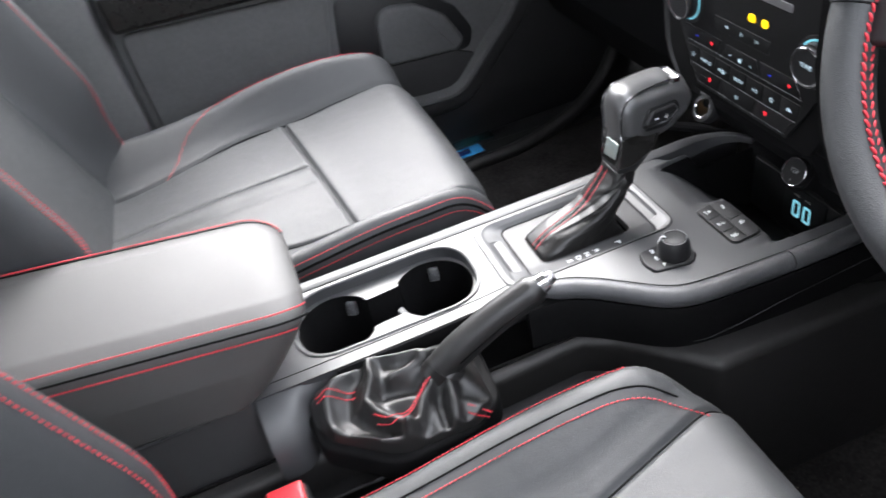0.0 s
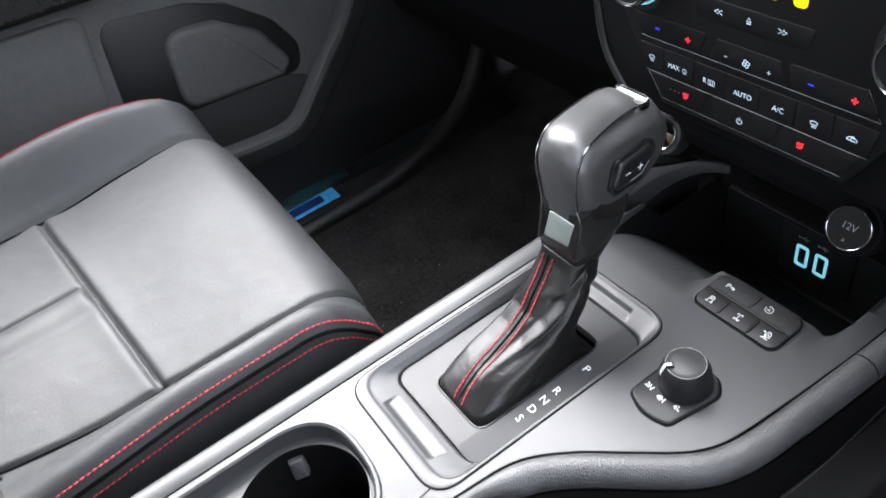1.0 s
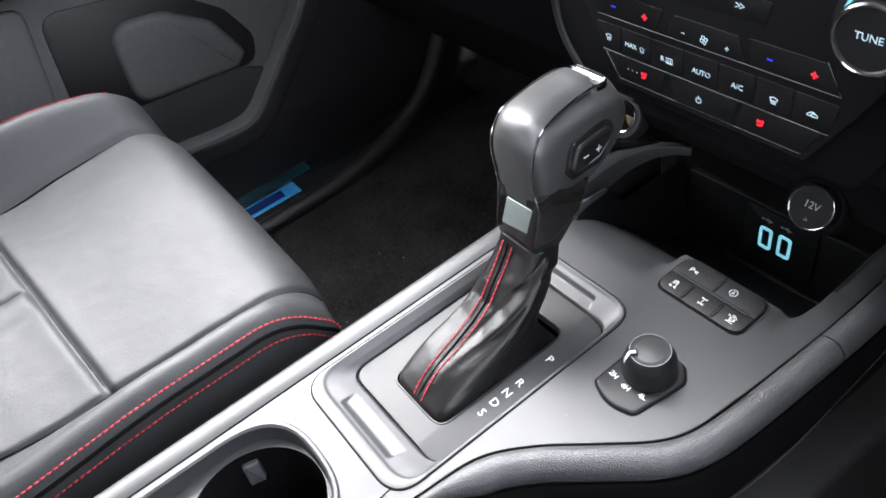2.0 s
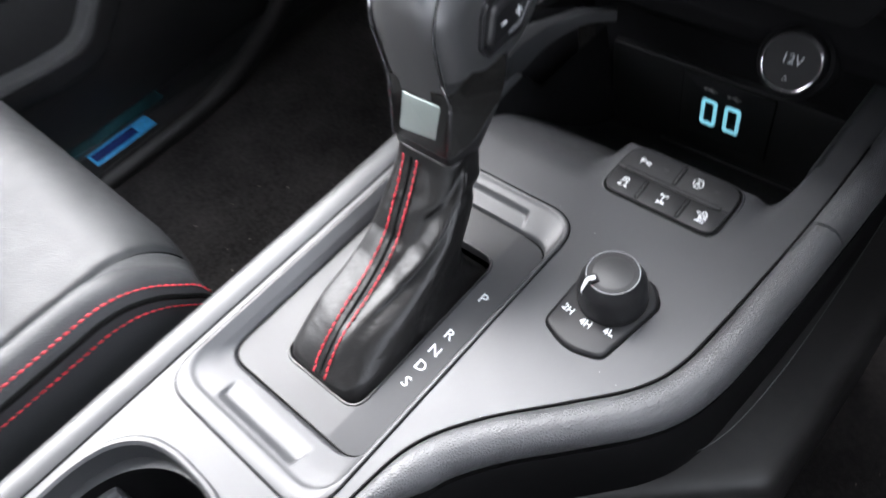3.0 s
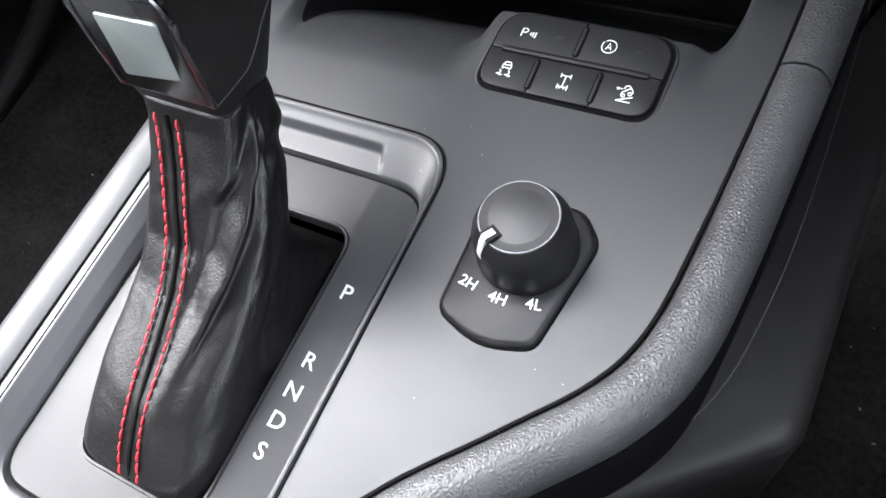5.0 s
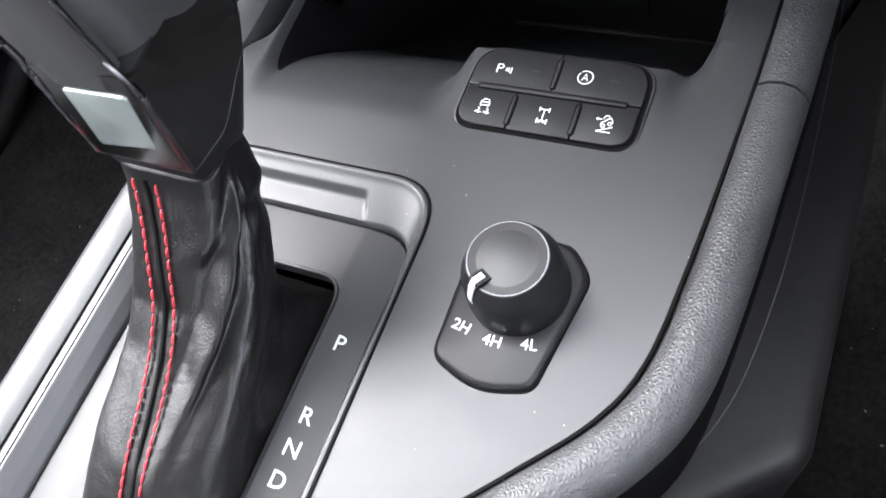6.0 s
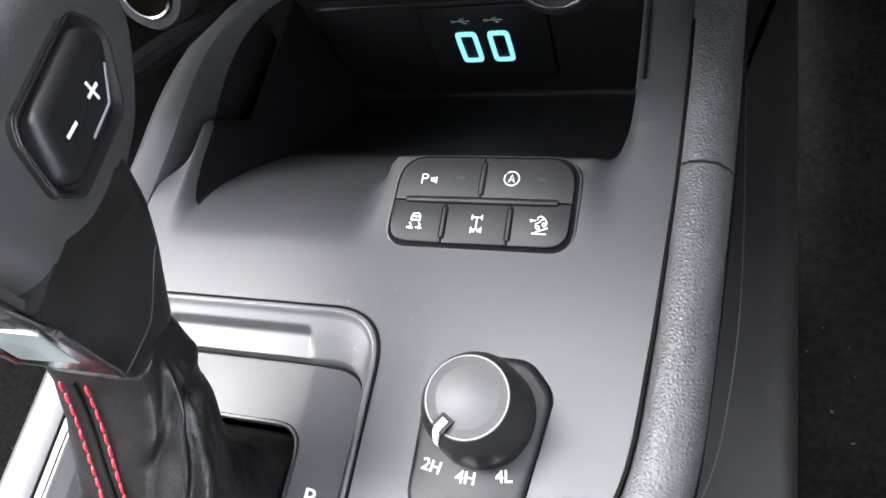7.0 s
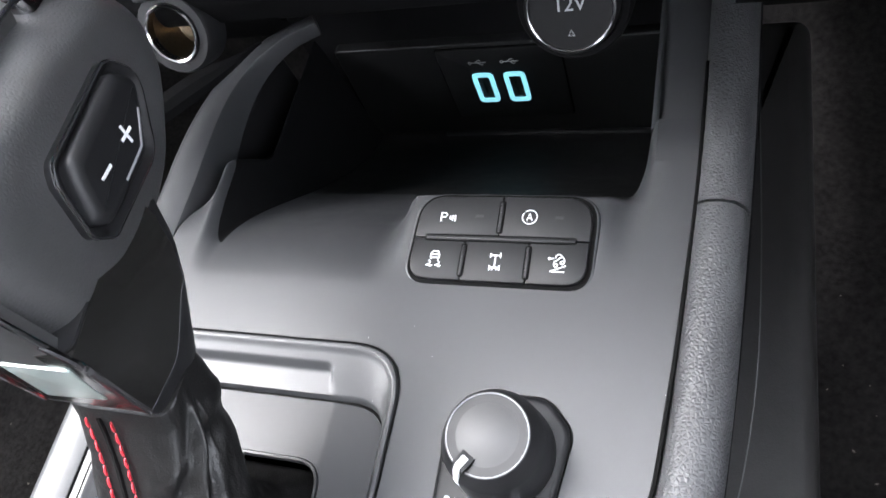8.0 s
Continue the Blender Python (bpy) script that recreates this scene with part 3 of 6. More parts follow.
part("outer_gap", ring_tube([(x, y, D + 0.0002) for x, y in rrect(-0.0735, 0.0485, -0.1453, 0.0685, 0.022, 8)], 0.00045), SEAM, surround)
part("inner_gap", ring_tube([(x, y, 0.3996 - plate_fall(x)) for x, y in rrect(-0.0616, 0.0414, -0.1106, 0.0472, 0.0132, 8)], 0.0008), SEAM, surround)
part("hole_lip", ring_tube([(x, y, 0.4002 - plate_fall(x)) for x, y in boot_hole], 0.0009), BLACK, surround, "black lip round the boot")
for ch, y in (("P", 0.0000), ("R", -0.0283), ("N", -0.0402), ("D", -0.0515), ("S", -0.0628)):
    lettering("letter", ch, 0.0086, Matrix.Translation((0.0302, y, 0.4004 - plate_fall(0.0302))) @ Matrix.Rotation(radians(9.0), 4, "Y"), WHITE, plate, label="white gear letter", bold=0.00005)

# ---------------------------------------------------------------- gear shifter
shifter = thing("gear_shifter", (0.0, 0.0, 0.40), "automatic gear shifter with leather boot, red stitching and satin knob", "gear shifter")
BOOT = [  # z, rear y, front y, left x, right x, squareness
    (0.388, -0.0905, 0.0236, -0.0370, 0.0206, 8.0), (0.396, -0.0910, 0.0225, -0.0374, 0.0208, 7.5), (0.400, -0.0910, 0.0200, -0.0376, 0.0208, 6.5), (0.406, -0.0900, 0.0165, -0.0380, 0.0205, 4.2),
    (0.412, -0.0800, 0.0150, -0.0378, 0.0196, 3.4), (0.4185, -0.0665, 0.0148, -0.0372, 0.0184, 3.0), (0.424, -0.0485, 0.0165, -0.0364, 0.0172, 2.8), (0.430, -0.0310, 0.0195, -0.0354, 0.0160, 2.7),
    (0.4385, -0.0150, 0.0255, -0.0342, 0.0140, 3.4), (0.446, -0.0072, 0.0305, -0.0336, 0.0124, 4.0), (0.456, 0.0040, 0.0365, -0.0328, 0.0104, 4.6), (0.466, 0.0138, 0.0405, -0.0328, 0.0084, 5.2), (0.4725, 0.0180, 0.0418, -0.0334, 0.0074, 5.5)]
Z0, Z1 = BOOT[0][0], BOOT[-1][0]


def boot_at(z):
    for a, b in zip(BOOT, BOOT[1:]):
        if z <= b[0]:
            t = (z - a[0]) / (b[0] - a[0])
            return [u + (v - u) * t for u, v in zip(a, b)]
    return BOOT[-1]


def boot_point(z, ang):
    """A point of the boot; ang 0 is +x, 90 the front, 270 the rear."""
    ang %= 360
    _, y0, y1, x0, x1, p = boot_at(z)
    c, s = math.cos(radians(ang)), math.sin(radians(ang))
    q = (abs(c) ** p + abs(s) ** p) ** (-1 / p)
    cx, cy = (x0 + x1) / 2, (y0 + y1) / 2
    x, y = cx + (x1 - x0) / 2 * q * c, cy + (y1 - y0) / 2 * q * s
    h = (z - Z0) / (Z1 - Z0)
    body = math.sin(math.pi * min(1, max(0, h))) ** 0.7
    away = 1 - bell((ang - 262) / 17, 1.0)  # the seam lies flat
    top = step(1.0, 0.86, h)
    # one long fold climbs from the rear foot to the front corner, with a deep valley under it
    ridge = 281 + 74 * max(0.0, (h - 0.36) / 0.64)
    near = step(0.22, 0.48, h)
    f = near * (2.6 * bell((ang - ridge) / 8, 1.0) - 1.5 * bell((ang - ridge - 19) / 11, 1.0) - 1.2 * bell((ang - ridge + 15) / 8, 1.0))
    # a softer fold on the passenger side and pinches above the foot
    f += 0.8 * bell((ang - (214 + 26 * h)) / 10, 1.0) * bell((h - 0.42) / 0.30, 1.0) - 0.5 * bell((ang - (236 + 10 * h)) / 8, 1.0) * bell((h - 0.45) / 0.25, 1.0)
    f += 0.7 * bell((h - 0.74 - 0.10 * c) / 0.035, 1.0) * step(-0.1, 0.7, c) - 0.8 * bell((h - 0.66 - 0.12 * c) / 0.045, 1.0) * step(-0.2, 0.6, c)
    f += 1.0 * bell((h - 0.36) / 0.06, 1.0) * bell((ang - 290) / 12, 1.0) - 0.8 * bell((h - 0.27) / 0.05, 1.0) * bell((ang - 296) / 16, 1.0)
    # slack leather tucked into the open front of the slot
    tuck = step(0.42, 0.10, h) * step(0.10, 0.75, math.cos(radians(ang - 52)))
    f -= 1.9 * tuck * (1 - 0.9 * bell((ang - 8) / 13, 1.0))
    f += 0.34 * noise.noise((2.4 * c, 2.4 * s, z * 55)) + 0.24 * noise.noise((5 * c, 5 * s, z * 150)) + 0.12 * noise.noise((11 * c, 11 * s, z * 380))
    d = Vector((x - cx, y - cy, 0))
    r = d.length
    k = 1 + 0.0021 * body * top * step(0.02, 0.22, h) * f * away / max(r, 0.012)
    sink = 0.007 * step(0.34, 0.04, h) * step(0.15, 0.85, math.cos(radians(ang - 55))) * (1 - 0.75 * bell((ang - 6) / 14, 1.0))
    return Vector((cx + d.x * k, cy + d.y * k, z - sink + 0.0010 * body * away * noise.noise((3 * c, 3 * s, 5 + z * 60))))


rows = [[boot_point(Z0 + (Z1 - Z0) * i / 84, 360 * k / 144) for k in range(144)] for i in range(85)]
boot = part("boot", loft(rows, True, (False, True)), SOFT, shifter, "soft black leather boot with folds", sharp=80)


def seam_run(x_top, x_foot, n=22, out=0.0004):
    """A line up the rear of the boot at the given offsets, with its normals."""
    pts, nor = [], []
    for i in range(n + 1):
        z = 0.4035 + (0.4705 - 0.4035) * i / n
        want = x_foot + (x_top - x_foot) * ((z - 0.402) / 0.069) ** 0.85
        a = min((228 + 0.5 * k for k in range(130)), key=lambda ang: abs(boot_point(z, ang).x - want))
        p = boot_point(z, a)
        nn = (boot_point(z, a + 2) - boot_point(z, a - 2)).cross(boot_point(min(z + 0.001, Z1), a) - boot_point(z - 0.001, a)).normalized()
        pts.append(p + nn * out)
        nor.append(nn)
    pts = [sum(pts[max(0, i - 1):i + 2], Vector()) / len(pts[max(0, i - 1):i + 2]) for i in range(len(pts))]
    return pts, nor


for x_top, x_foot in ((-0.0158, -0.0004), (-0.0258, -0.0088)):
    pts, nor = seam_run(x_top, x_foot)
    stitch_row(pts, nor, 0.0042, boot, 0.00050, 0.92)
pts, nor = seam_run(-0.0208, -0.0046, out=0.0)
part("boot_seam", tube(pts, 0.0009, 60, 6), SEAM, boot)

# knob: a rounded block shaped in side view, its cheeks swelling round the rocker switch
MIDDLE = -0.0095
ROCKER = Matrix(((-0.177, 0, 0.984, 0.0066), (0.984, 0, 0.177, 0.0712), (0, 1, 0, 0.5293), (0, 0, 0, 1))) @ Matrix.Rotation(radians(-3), 4, "X") @ Matrix.Rotation(radians(-9), 4, "Z")
FROM_ROCKER = ROCKER.inverted()
SIDE = rounded([(0.0200, 0.5120), (0.0380, 0.5030), (0.0640, 0.5030), (0.0840, 0.5070), (0.0985, 0.5260), (0.1085, 0.5460), (0.1010, 0.5690), (0.0660, 0.5770), (0.0300, 0.5730), (0.0200, 0.5560)],
               [0.006, 0.02, 0.02, 0.016, 0.03, 0.016, 0.014, 0.04, 0.012, 0.022], 8)
SIDE = [Vector(a).lerp(Vector(b), k / 3) for a, b in zip(SIDE, SIDE[1:] + SIDE[:1]) for k in range(3)]
W = 0.0225  # half width on the passenger side


def settle(p):
    """The front of the knob leans forwards and away from the driver above the neck."""
    p = Vector(p)
    return p + Vector((-0.0160, 0.0150, -0.0148)) * step(0.500, 0.545, p.z) * step(0.018, 0.066, p.y)


def cheek_level(p):
    """The driver's cheek lies level with the switch round the bezel and swells a little beyond it."""
    q = FROM_ROCKER @ p
    r = math.hypot((q.x - 0.003) / 0.029, (q.y - 0.001) / 0.0160)
    near = step(2.3, 1.05, r) * step(-0.026, -0.012, q.z)
    h = q.z * (1 - near) - 0.0012 * near
    over = h - (-0.0012 + (0.0060 * step(-0.012, 0.006, q.y - 0.25 * q.x) - 0.0030) * step(1.0, 2.1, r))
    h -= 0.0012 * math.log(1 + math.exp(min(30.0, over / 0.0012)))
    return ROCKER @ Vector((q.x, q.y, h))


rows = []
for k in range(-22, 23):
    t = k / 22
    bulge = 1 - (1 - abs(t)) ** 1.7
    x = (0.0310 if t > 0 else -W) * bulge
    small = 0.20 + 0.80 * (1 - bulge ** 2.2) ** 0.56
    row = []
    for y, z in SIDE:
        yy, zz = 0.062 + (y - 0.062) * small, 0.5400 + (z - 0.5400) * small
        xx = MIDDLE + x * (1 - 0.9 * max(0.0, yy - 0.050)) * (1 - 0.55 * (max(0.0, zz - 0.537) / 0.0400) ** 3)
        q = settle((xx, yy, zz))
        row.append(cheek_level(q) if t > 0 else q)
    rows.append(row)
knob = part("knob", loft(rows), KNOB_SKIN, shifter, "black leather cheeks of the knob", sharp=60)


def along_side(f, out=0.0):
    """A point on the knob's back and top: f 0 low on the back, 1 at the front of the top."""
    line = [(0.0185, 0.5157), (0.0190, 0.5256), (0.0196, 0.5380), (0.0206, 0.5505), (0.0228, 0.5605), (0.0288, 0.5698), (0.0424, 0.5755), (0.0600, 0.5790), (0.0750, 0.5792), (0.0850, 0.5770)]
    path = smooth_path([(0, y, z) for y, z in line], 60)
    i = min(59, max(0, f * 60))
    p = path[int(i)].lerp(path[int(i) + 1], i - int(i))
    d = (path[min(60, int(i) + 2)] - path[max(0, int(i) - 1)]).normalized()
    n = Vector((0, -d.z, d.y))
    return p + n * out + Vector((MIDDLE + 0.0035 * step(0.34, 0.0, f), 0, 0)), n


rows = []
for i in range(41):
    f = 0.94 * i / 40
    p, n = along_side(f)
    hw = 0.0196 - 0.0022 * step(0.34, 0.0, f) - 0.0034 * f
    row = []
    for k in range(17):
        u = k / 8 - 1
        row.append(p + n * (0.0012 - (0.0022 + 0.0030 * step(0.22, 0.48, f)) * abs(u) ** 3.0) + Vector((hw * u, 0, 0)))
    low = 0.004 + 0.005 * step(0.22, 0.48, f)
    rows.append(row + [p - n * low + Vector((hw * 0.9, 0, 0)), p - n * low + Vector((-hw * 0.9, 0, 0))])
part("top_cover", loft(rows), KNOB_TOP, knob, "satin grey cover over back and top")
for s in (-1, 1):
    pts = []
    for i in range(15):
        f = 0.06 + 0.93 * i / 14
        p, n = along_side(f, -0.0002 - 0.0036 * step(0.22, 0.48, f))
        hw = 0.0206 - 0.0022 * step(0.34, 0.0, f) - 0.0034 * f
        pts.append(p + Vector((s * hw, 0, 0)))
    part("trim_strip", tube(pts, 0.0008, 70, 8), DARKCHROME, knob, "slim dark chrome strip")
m = Matrix.Translation((MIDDLE, 0.0845, 0.5752)) @ Matrix.Rotation(radians(-2), 4, "X")
rows = []
for r_in, h in ((0.0, -0.0040), (0.0, 0.0002), (0.0003, 0.0006), (0.0009, 0.0006), (0.0013, 0.0001), (0.0018, -0.0014)):
    rows.append([m @ Vector((x, y, h - 0.0030 * (x / 0.0155) ** 2)) for x, y in rrect(-0.0158 + r_in, 0.0158 - r_in, -0.0050 + r_in, 0.0080 - r_in, 0.0045 - 0.6 * r_in, 6)])
part("thumb_frame", loft(rows, True, (False, False)), DARKCHROME, knob, "polished chrome rim of the thumb rest")
part("thumb_pad", loft([[m @ Vector((x * k, y * k, h - 0.0030 * (x / 0.0155) ** 2)) for x, y in rrect(-0.0142, 0.0142, -0.0034, 0.0064, 0.003, 6)] for k, h in ((1.02, -0.0040), (1.0, -0.0010), (0.5, -0.0014))]), SATIN, knob, "sunken satin pad")

for ob in knob.children:
    for v in ob.data.vertices:
        v.co = settle(v.co)

# neck: a tapering housing whose rear and side carry a gloss black plate
NECK = [  # z and the corners rear left, rear right, front right, front left
    (0.4690, (-0.0335, 0.0200), (0.0035, 0.0200), (0.0075, 0.0410), (-0.0350, 0.0450)), (0.4715, (-0.0345, 0.0188), (0.0045, 0.0186), (0.0090, 0.0425), (-0.0360, 0.0465)),
    (0.4785, (-0.0330, 0.0182), (0.0060, 0.0180), (0.0105, 0.0470), (-0.0360, 0.0500)), (0.4900, (-0.0300, 0.0182), (0.0085, 0.0180), (0.0110, 0.0575), (-0.0345, 0.0580)),
    (0.5000, (-0.0275, 0.0180), (0.0112, 0.0180), (0.0100, 0.0660), (-0.0320, 0.0660)), (0.5100, (-0.0252, 0.0182), (0.0135, 0.0182), (0.0088, 0.0700), (-0.0300, 0.0700)),
    (0.5220, (-0.0235, 0.0190), (0.0150, 0.0190), (0.0070, 0.0700), (-0.0280, 0.0700))]


def neck_at(z):
    for a, b in zip(NECK, NECK[1:]):
        if z <= b[0]:
            t = max(0.0, (z - a[0]) / (b[0] - a[0]))
            return [Vector(u).lerp(Vector(v), t) for u, v in zip(a[1:], b[1:])]
    return [Vector(u) for u in NECK[-1][1:]]


levels = [0.4690, 0.4698, 0.4715] + [0.4740 + 0.0040 * k for k in range(13)]
neck = part("neck", loft([[(x, y, z) for x, y in rounded([tuple(q) for q in neck_at(z)], [0.004, 0.004, 0.007, 0.007], 5)] for z in levels]), BUTTON, shifter, "matt black lever housing with a collar", sharp=50)


def plate_point(u, z, out):
    """Across the gloss plate: u 0 to 1 over the rear, 1 to 2 round to the side."""
    a, b, c, d = neck_at(z)
    if u <= 1:
        p, e = a.lerp(b, u), b - a
    else:
        p, e = b.lerp(c, (u - 1) * 0.86), c - b
    n = Vector((e.y, -e.x)).normalized()
    soft = bell((u - 1) / 0.10, 1.0)
    e1, e2 = b - a, c - b
    nb = (Vector((e1.y, -e1.x)).normalized() + Vector((e2.y, -e2.x)).normalized()).normalized()
    n = (n * (1 - soft) + nb * soft).normalized()
    return Vector((p.x + n.x * out, p.y + n.y * out, z))


def plate_foot(u):
    return 0.4795 + 0.0005 * u + 0.0115 * step(1.45, 2.0, u) ** 1.6


rows, edge = [], []
for i in range(25):
    v = i / 24
    us = [0.03 + 1.97 * k / 40 for k in range(41)]
    rows.append([plate_point(u, plate_foot(u) + (0.5215 - plate_foot(u)) * v, 0.0009) for u in us] + [plate_point(u, plate_foot(u) + (0.5215 - plate_foot(u)) * v, -0.0010) for u in us[::-1]])
plate_shell = part("gloss_plate", loft(rows), PIANO, shifter, "gloss black plate round rear and side", sharp=50)
part("plate_edge", tube([plate_point(u, plate_foot(u) - 0.0002, 0.0008) for u in us] + [plate_point(2.0, z, 0.0006) for z in (0.4960, 0.5020, 0.5100)], 0.00024, 70, 6), PLASTIC, plate_shell, "thin bright edge")
for u0 in (0.02, 1.0):
    pts = [plate_point(u0, z, 0.0008) for z in (0.4805, 0.4900, 0.5000, 0.5100, 0.5180)]
    start = along_side(0.10)[0] + Vector((0.0178 if u0 > 0.5 else -0.0178, 0.0, 0.0))
    part("trim_strip", tube(pts + [start], 0.0010, 40, 8), DARKCHROME, plate_shell, "slim dark chrome strip")
quad = [plate_point(0.16, 0.4862, 0.0), plate_point(0.80, 0.4905, 0.0), plate_point(0.88, 0.5150, 0.0), plate_point(0.26, 0.5140, 0.0)]
foot = quad[0]
bm = slab(rounded([(q.x, q.z) for q in quad], 0.0012, 4), -0.002, 0.0013, 0.0003, 2, Matrix(((1, 0, 0, 0), (0, 0, -1, foot.y), (0, 1, 0, 0), (0, 0, 0, 1))))
part("release_button", bm, BUTTONSILVER, shifter, "pale silver release button")
for ob in (neck, plate_shell, *plate_shell.children):
    for v in ob.data.vertices:
        v.co = settle(v.co)

# rocker switch on the knob's side
m = ROCKER
outline = [(-0.0240, -0.0066), (-0.0188, -0.0128), (0.0125, -0.0132), (0.0285, 0.0036), (0.0205, 0.0140), (-0.0165, 0.0122), (-0.0200, 0.0080)]
outer = rounded(outline, [0.004, 0.005, 0.012, 0.008, 0.007, 0.008, 0.004], 6)
rows = [[m @ Vector((x, y, h)) for x, y in inset(outer, d)] for d, h in ((0.0, -0.012), (0.0, 0.0004), (0.0005, 0.0008), (0.0012, 0.0004), (0.0022, -0.0008), (0.0030, -0.0010))]
part("switch_bezel", loft(rows), BUTTON, knob, "black bezel")
part("bezel_edge", ring_tube([m @ Vector((x, y, 0.0003)) for x, y in outer], 0.00034), DARKCHROME, knob, "thin chrome outline")
face = rounded([(-0.0173, -0.0088), (0.0082, -0.0086), (0.0238, 0.0046), (0.0170, 0.0118), (-0.0150, 0.0098), (-0.0220, -0.0047)], [0.004, 0.010, 0.006, 0.006, 0.007, 0.004], 6)
rows = [[m @ Vector((x, y, h)) for x, y in inset(face, d)] for d, h in ((0.0, -0.0012), (0.0, 0.0012), (0.0004, 0.0022), (0.0014, 0.0030), (0.0028, 0.0036), (0.0036, 0.0036))]
rocker = part("rocker_switch", loft(rows), BUTTON, knob, "black rocker with plus and minus marks")
mm = m @ Matrix.Translation((0, 0, 0.0036))
strokes("plus_mark", [[(0.0023, 0.0004), (0.0080, 0.0002)], [(0.0050, -0.0024), (0.0052, 0.0030)]], 0.0009, mm, WHITE, rocker)
strokes("minus_mark", [[(-0.0115, 0.0005), (-0.0060, 0.0003)]], 0.0009, mm, WHITE, rocker)
strokes("edge_mark", [[(-0.0056, -0.0058), (0.0066, -0.0054), (0.0150, 0.0008)]], 0.0007, mm, GREY_PRINT, rocker, label="grey print line")

# ---------------------------------------------------------------- cup holder
cups = thing("cup_holder", (-0.016, -0.275, 0.31), "black double cup holder with a raised satin rim", "cup holder")
cs = 10
rim_rings = [(rrect(-0.0735, 0.0415, -0.3865, -0.1625, 0.051, cs), D + 0.0004), (rrect(-0.0725, 0.0405, -0.3855, -0.1635, 0.0505, cs), D + 0.0018),
             (rrect(-0.0705, 0.0385, -0.3835, -0.1655, 0.0490, cs), D + 0.0018), (rrect(-0.0690, 0.0370, -0.3820, -0.1670, 0.0480, cs), D + 0.0004),
             (rrect(-0.0680, 0.0360, -0.3810, -0.1680, 0.0470, cs), D - 0.006), (rrect(-0.0676, 0.0356, -0.3806, -0.1684, 0.0465, cs), D - 0.016)]
part("rim", loft([[(x, y, z) for x, y in ring] for ring, z in rim_rings], True, (False, False)), PLASTIC, cups, "raised rim")
CUP = ((-0.016, -0.2155), (-0.016, -0.3335))
# one opening that joins both cups through a narrower waist
front_c, rear_c = CUP
joined = [(front_c[0] + 0.0470 * math.cos(radians(a)), front_c[1] + 0.0470 * math.sin(radians(a))) for a in range(-62, 243, 6)]
joined += [(rear_c[0] + 0.0470 * math.cos(radians(a)), rear_c[1] + 0.0470 * math.sin(radians(a))) for a in range(118, 423, 6)]
joined = [(p.x, p.y) for p in smooth_path([(x, y, 0) for x, y in joined] + [(*joined[0], 0)], 140)][:-1]
shelf_loop = rrect(-0.0678, 0.0358, -0.3808, -0.1682, 0.0466, cs)
part("shelf", sheet(shelf_loop, [joined], D - 0.012, 0.004), PLASTIC, cups, "satin web between the cups")
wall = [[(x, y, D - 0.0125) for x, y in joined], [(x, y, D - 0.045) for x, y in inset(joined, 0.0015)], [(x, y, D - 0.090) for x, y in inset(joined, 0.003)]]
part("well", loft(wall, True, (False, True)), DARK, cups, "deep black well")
for cx, cy, a in ((-0.016, -0.2155, 165), (-0.016, -0.2155, 40), (-0.016, -0.3335, 150), (-0.016, -0.2155, 280), (-0.016, -0.3335, 300)):
    m = Matrix.Translation((cx, cy, D - 0.030)) @ Matrix.Rotation(radians(a), 4, "Z") @ Matrix.Translation((0.0455, 0, 0)) @ Matrix.Rotation(radians(-90), 4, "Y") @ Matrix.Rotation(radians(14), 4, "Y")
    part("spring_tab", slab(rrect(-0.009, 0.009, -0.006, 0.006, 0.002, 3), -0.001, 0.006, 0.002, 3, m), GRAINED, cups, "grey spring tab")

# ---------------------------------------------------------------- switch bank
bank = thing("switch_bank", (0.076, 0.114, D), "black bank of five drive assistance buttons with white symbols", "switch panel")
tilt = Matrix.Translation((0.0755, 0.0960, D - 0.0016)) @ Matrix.Rotation(radians(5.5), 4, "X")
bank_loop = rounded([(-0.0356, 0.0), (0.0358, 0.0), (0.0366, 0.0375), (-0.0342, 0.0375)], [0.009, 0.009, 0.012, 0.012], 8)
part("surround", slab([(x * 1.045, y * 1.06 - 0.0010) for x, y in bank_loop], -0.014, 0.0016, 0.0010, 3, tilt), PLASTIC, bank, "raised satin surround")
part("gap", slab([(x * 1.016, y * 1.03 - 0.0006) for x, y in bank_loop], -0.002, 0.0018, 0.0002, 1, tilt), SEAM, bank)


def clip_loop(loop, x0, x1, y0, y1):
    """The part of a convex loop inside a rectangle."""
    pts = [Vector(p) for p in loop]
    for axis, lim, sign in ((0, x0, 1), (0, x1, -1), (1, y0, 1), (1, y1, -1)):
        out = []
        for i, p in enumerate(pts):
            q = pts[(i + 1) % len(pts)]
            a, b = sign * (p[axis] - lim), sign * (q[axis] - lim)
            if a >= 0:
                out.append(p)
            if a * b < 0:
                out.append(p + (q - p) * (a / (a - b)))
        pts = out
    clean = []
    for p in pts:
        if not clean or (p - clean[-1]).length > 2e-4:
            clean.append(p)
    return [(p.x, p.y) for p in clean]


slant = lambda pts, k: [(x + k * (y - 0.01), y) for x, y in pts]
BUTTONS = {"park": (-0.0400, 0.0001, 0.0186, 0.042), "auto": (0.0005, 0.0400, 0.0186, 0.042),
           "slip": (-0.0400, -0.0129, -0.002, 0.0182), "axle": (-0.0125, 0.0126, -0.002, 0.0182), "hill": (0.0130, 0.0400, -0.002, 0.0182)}
keys = {}
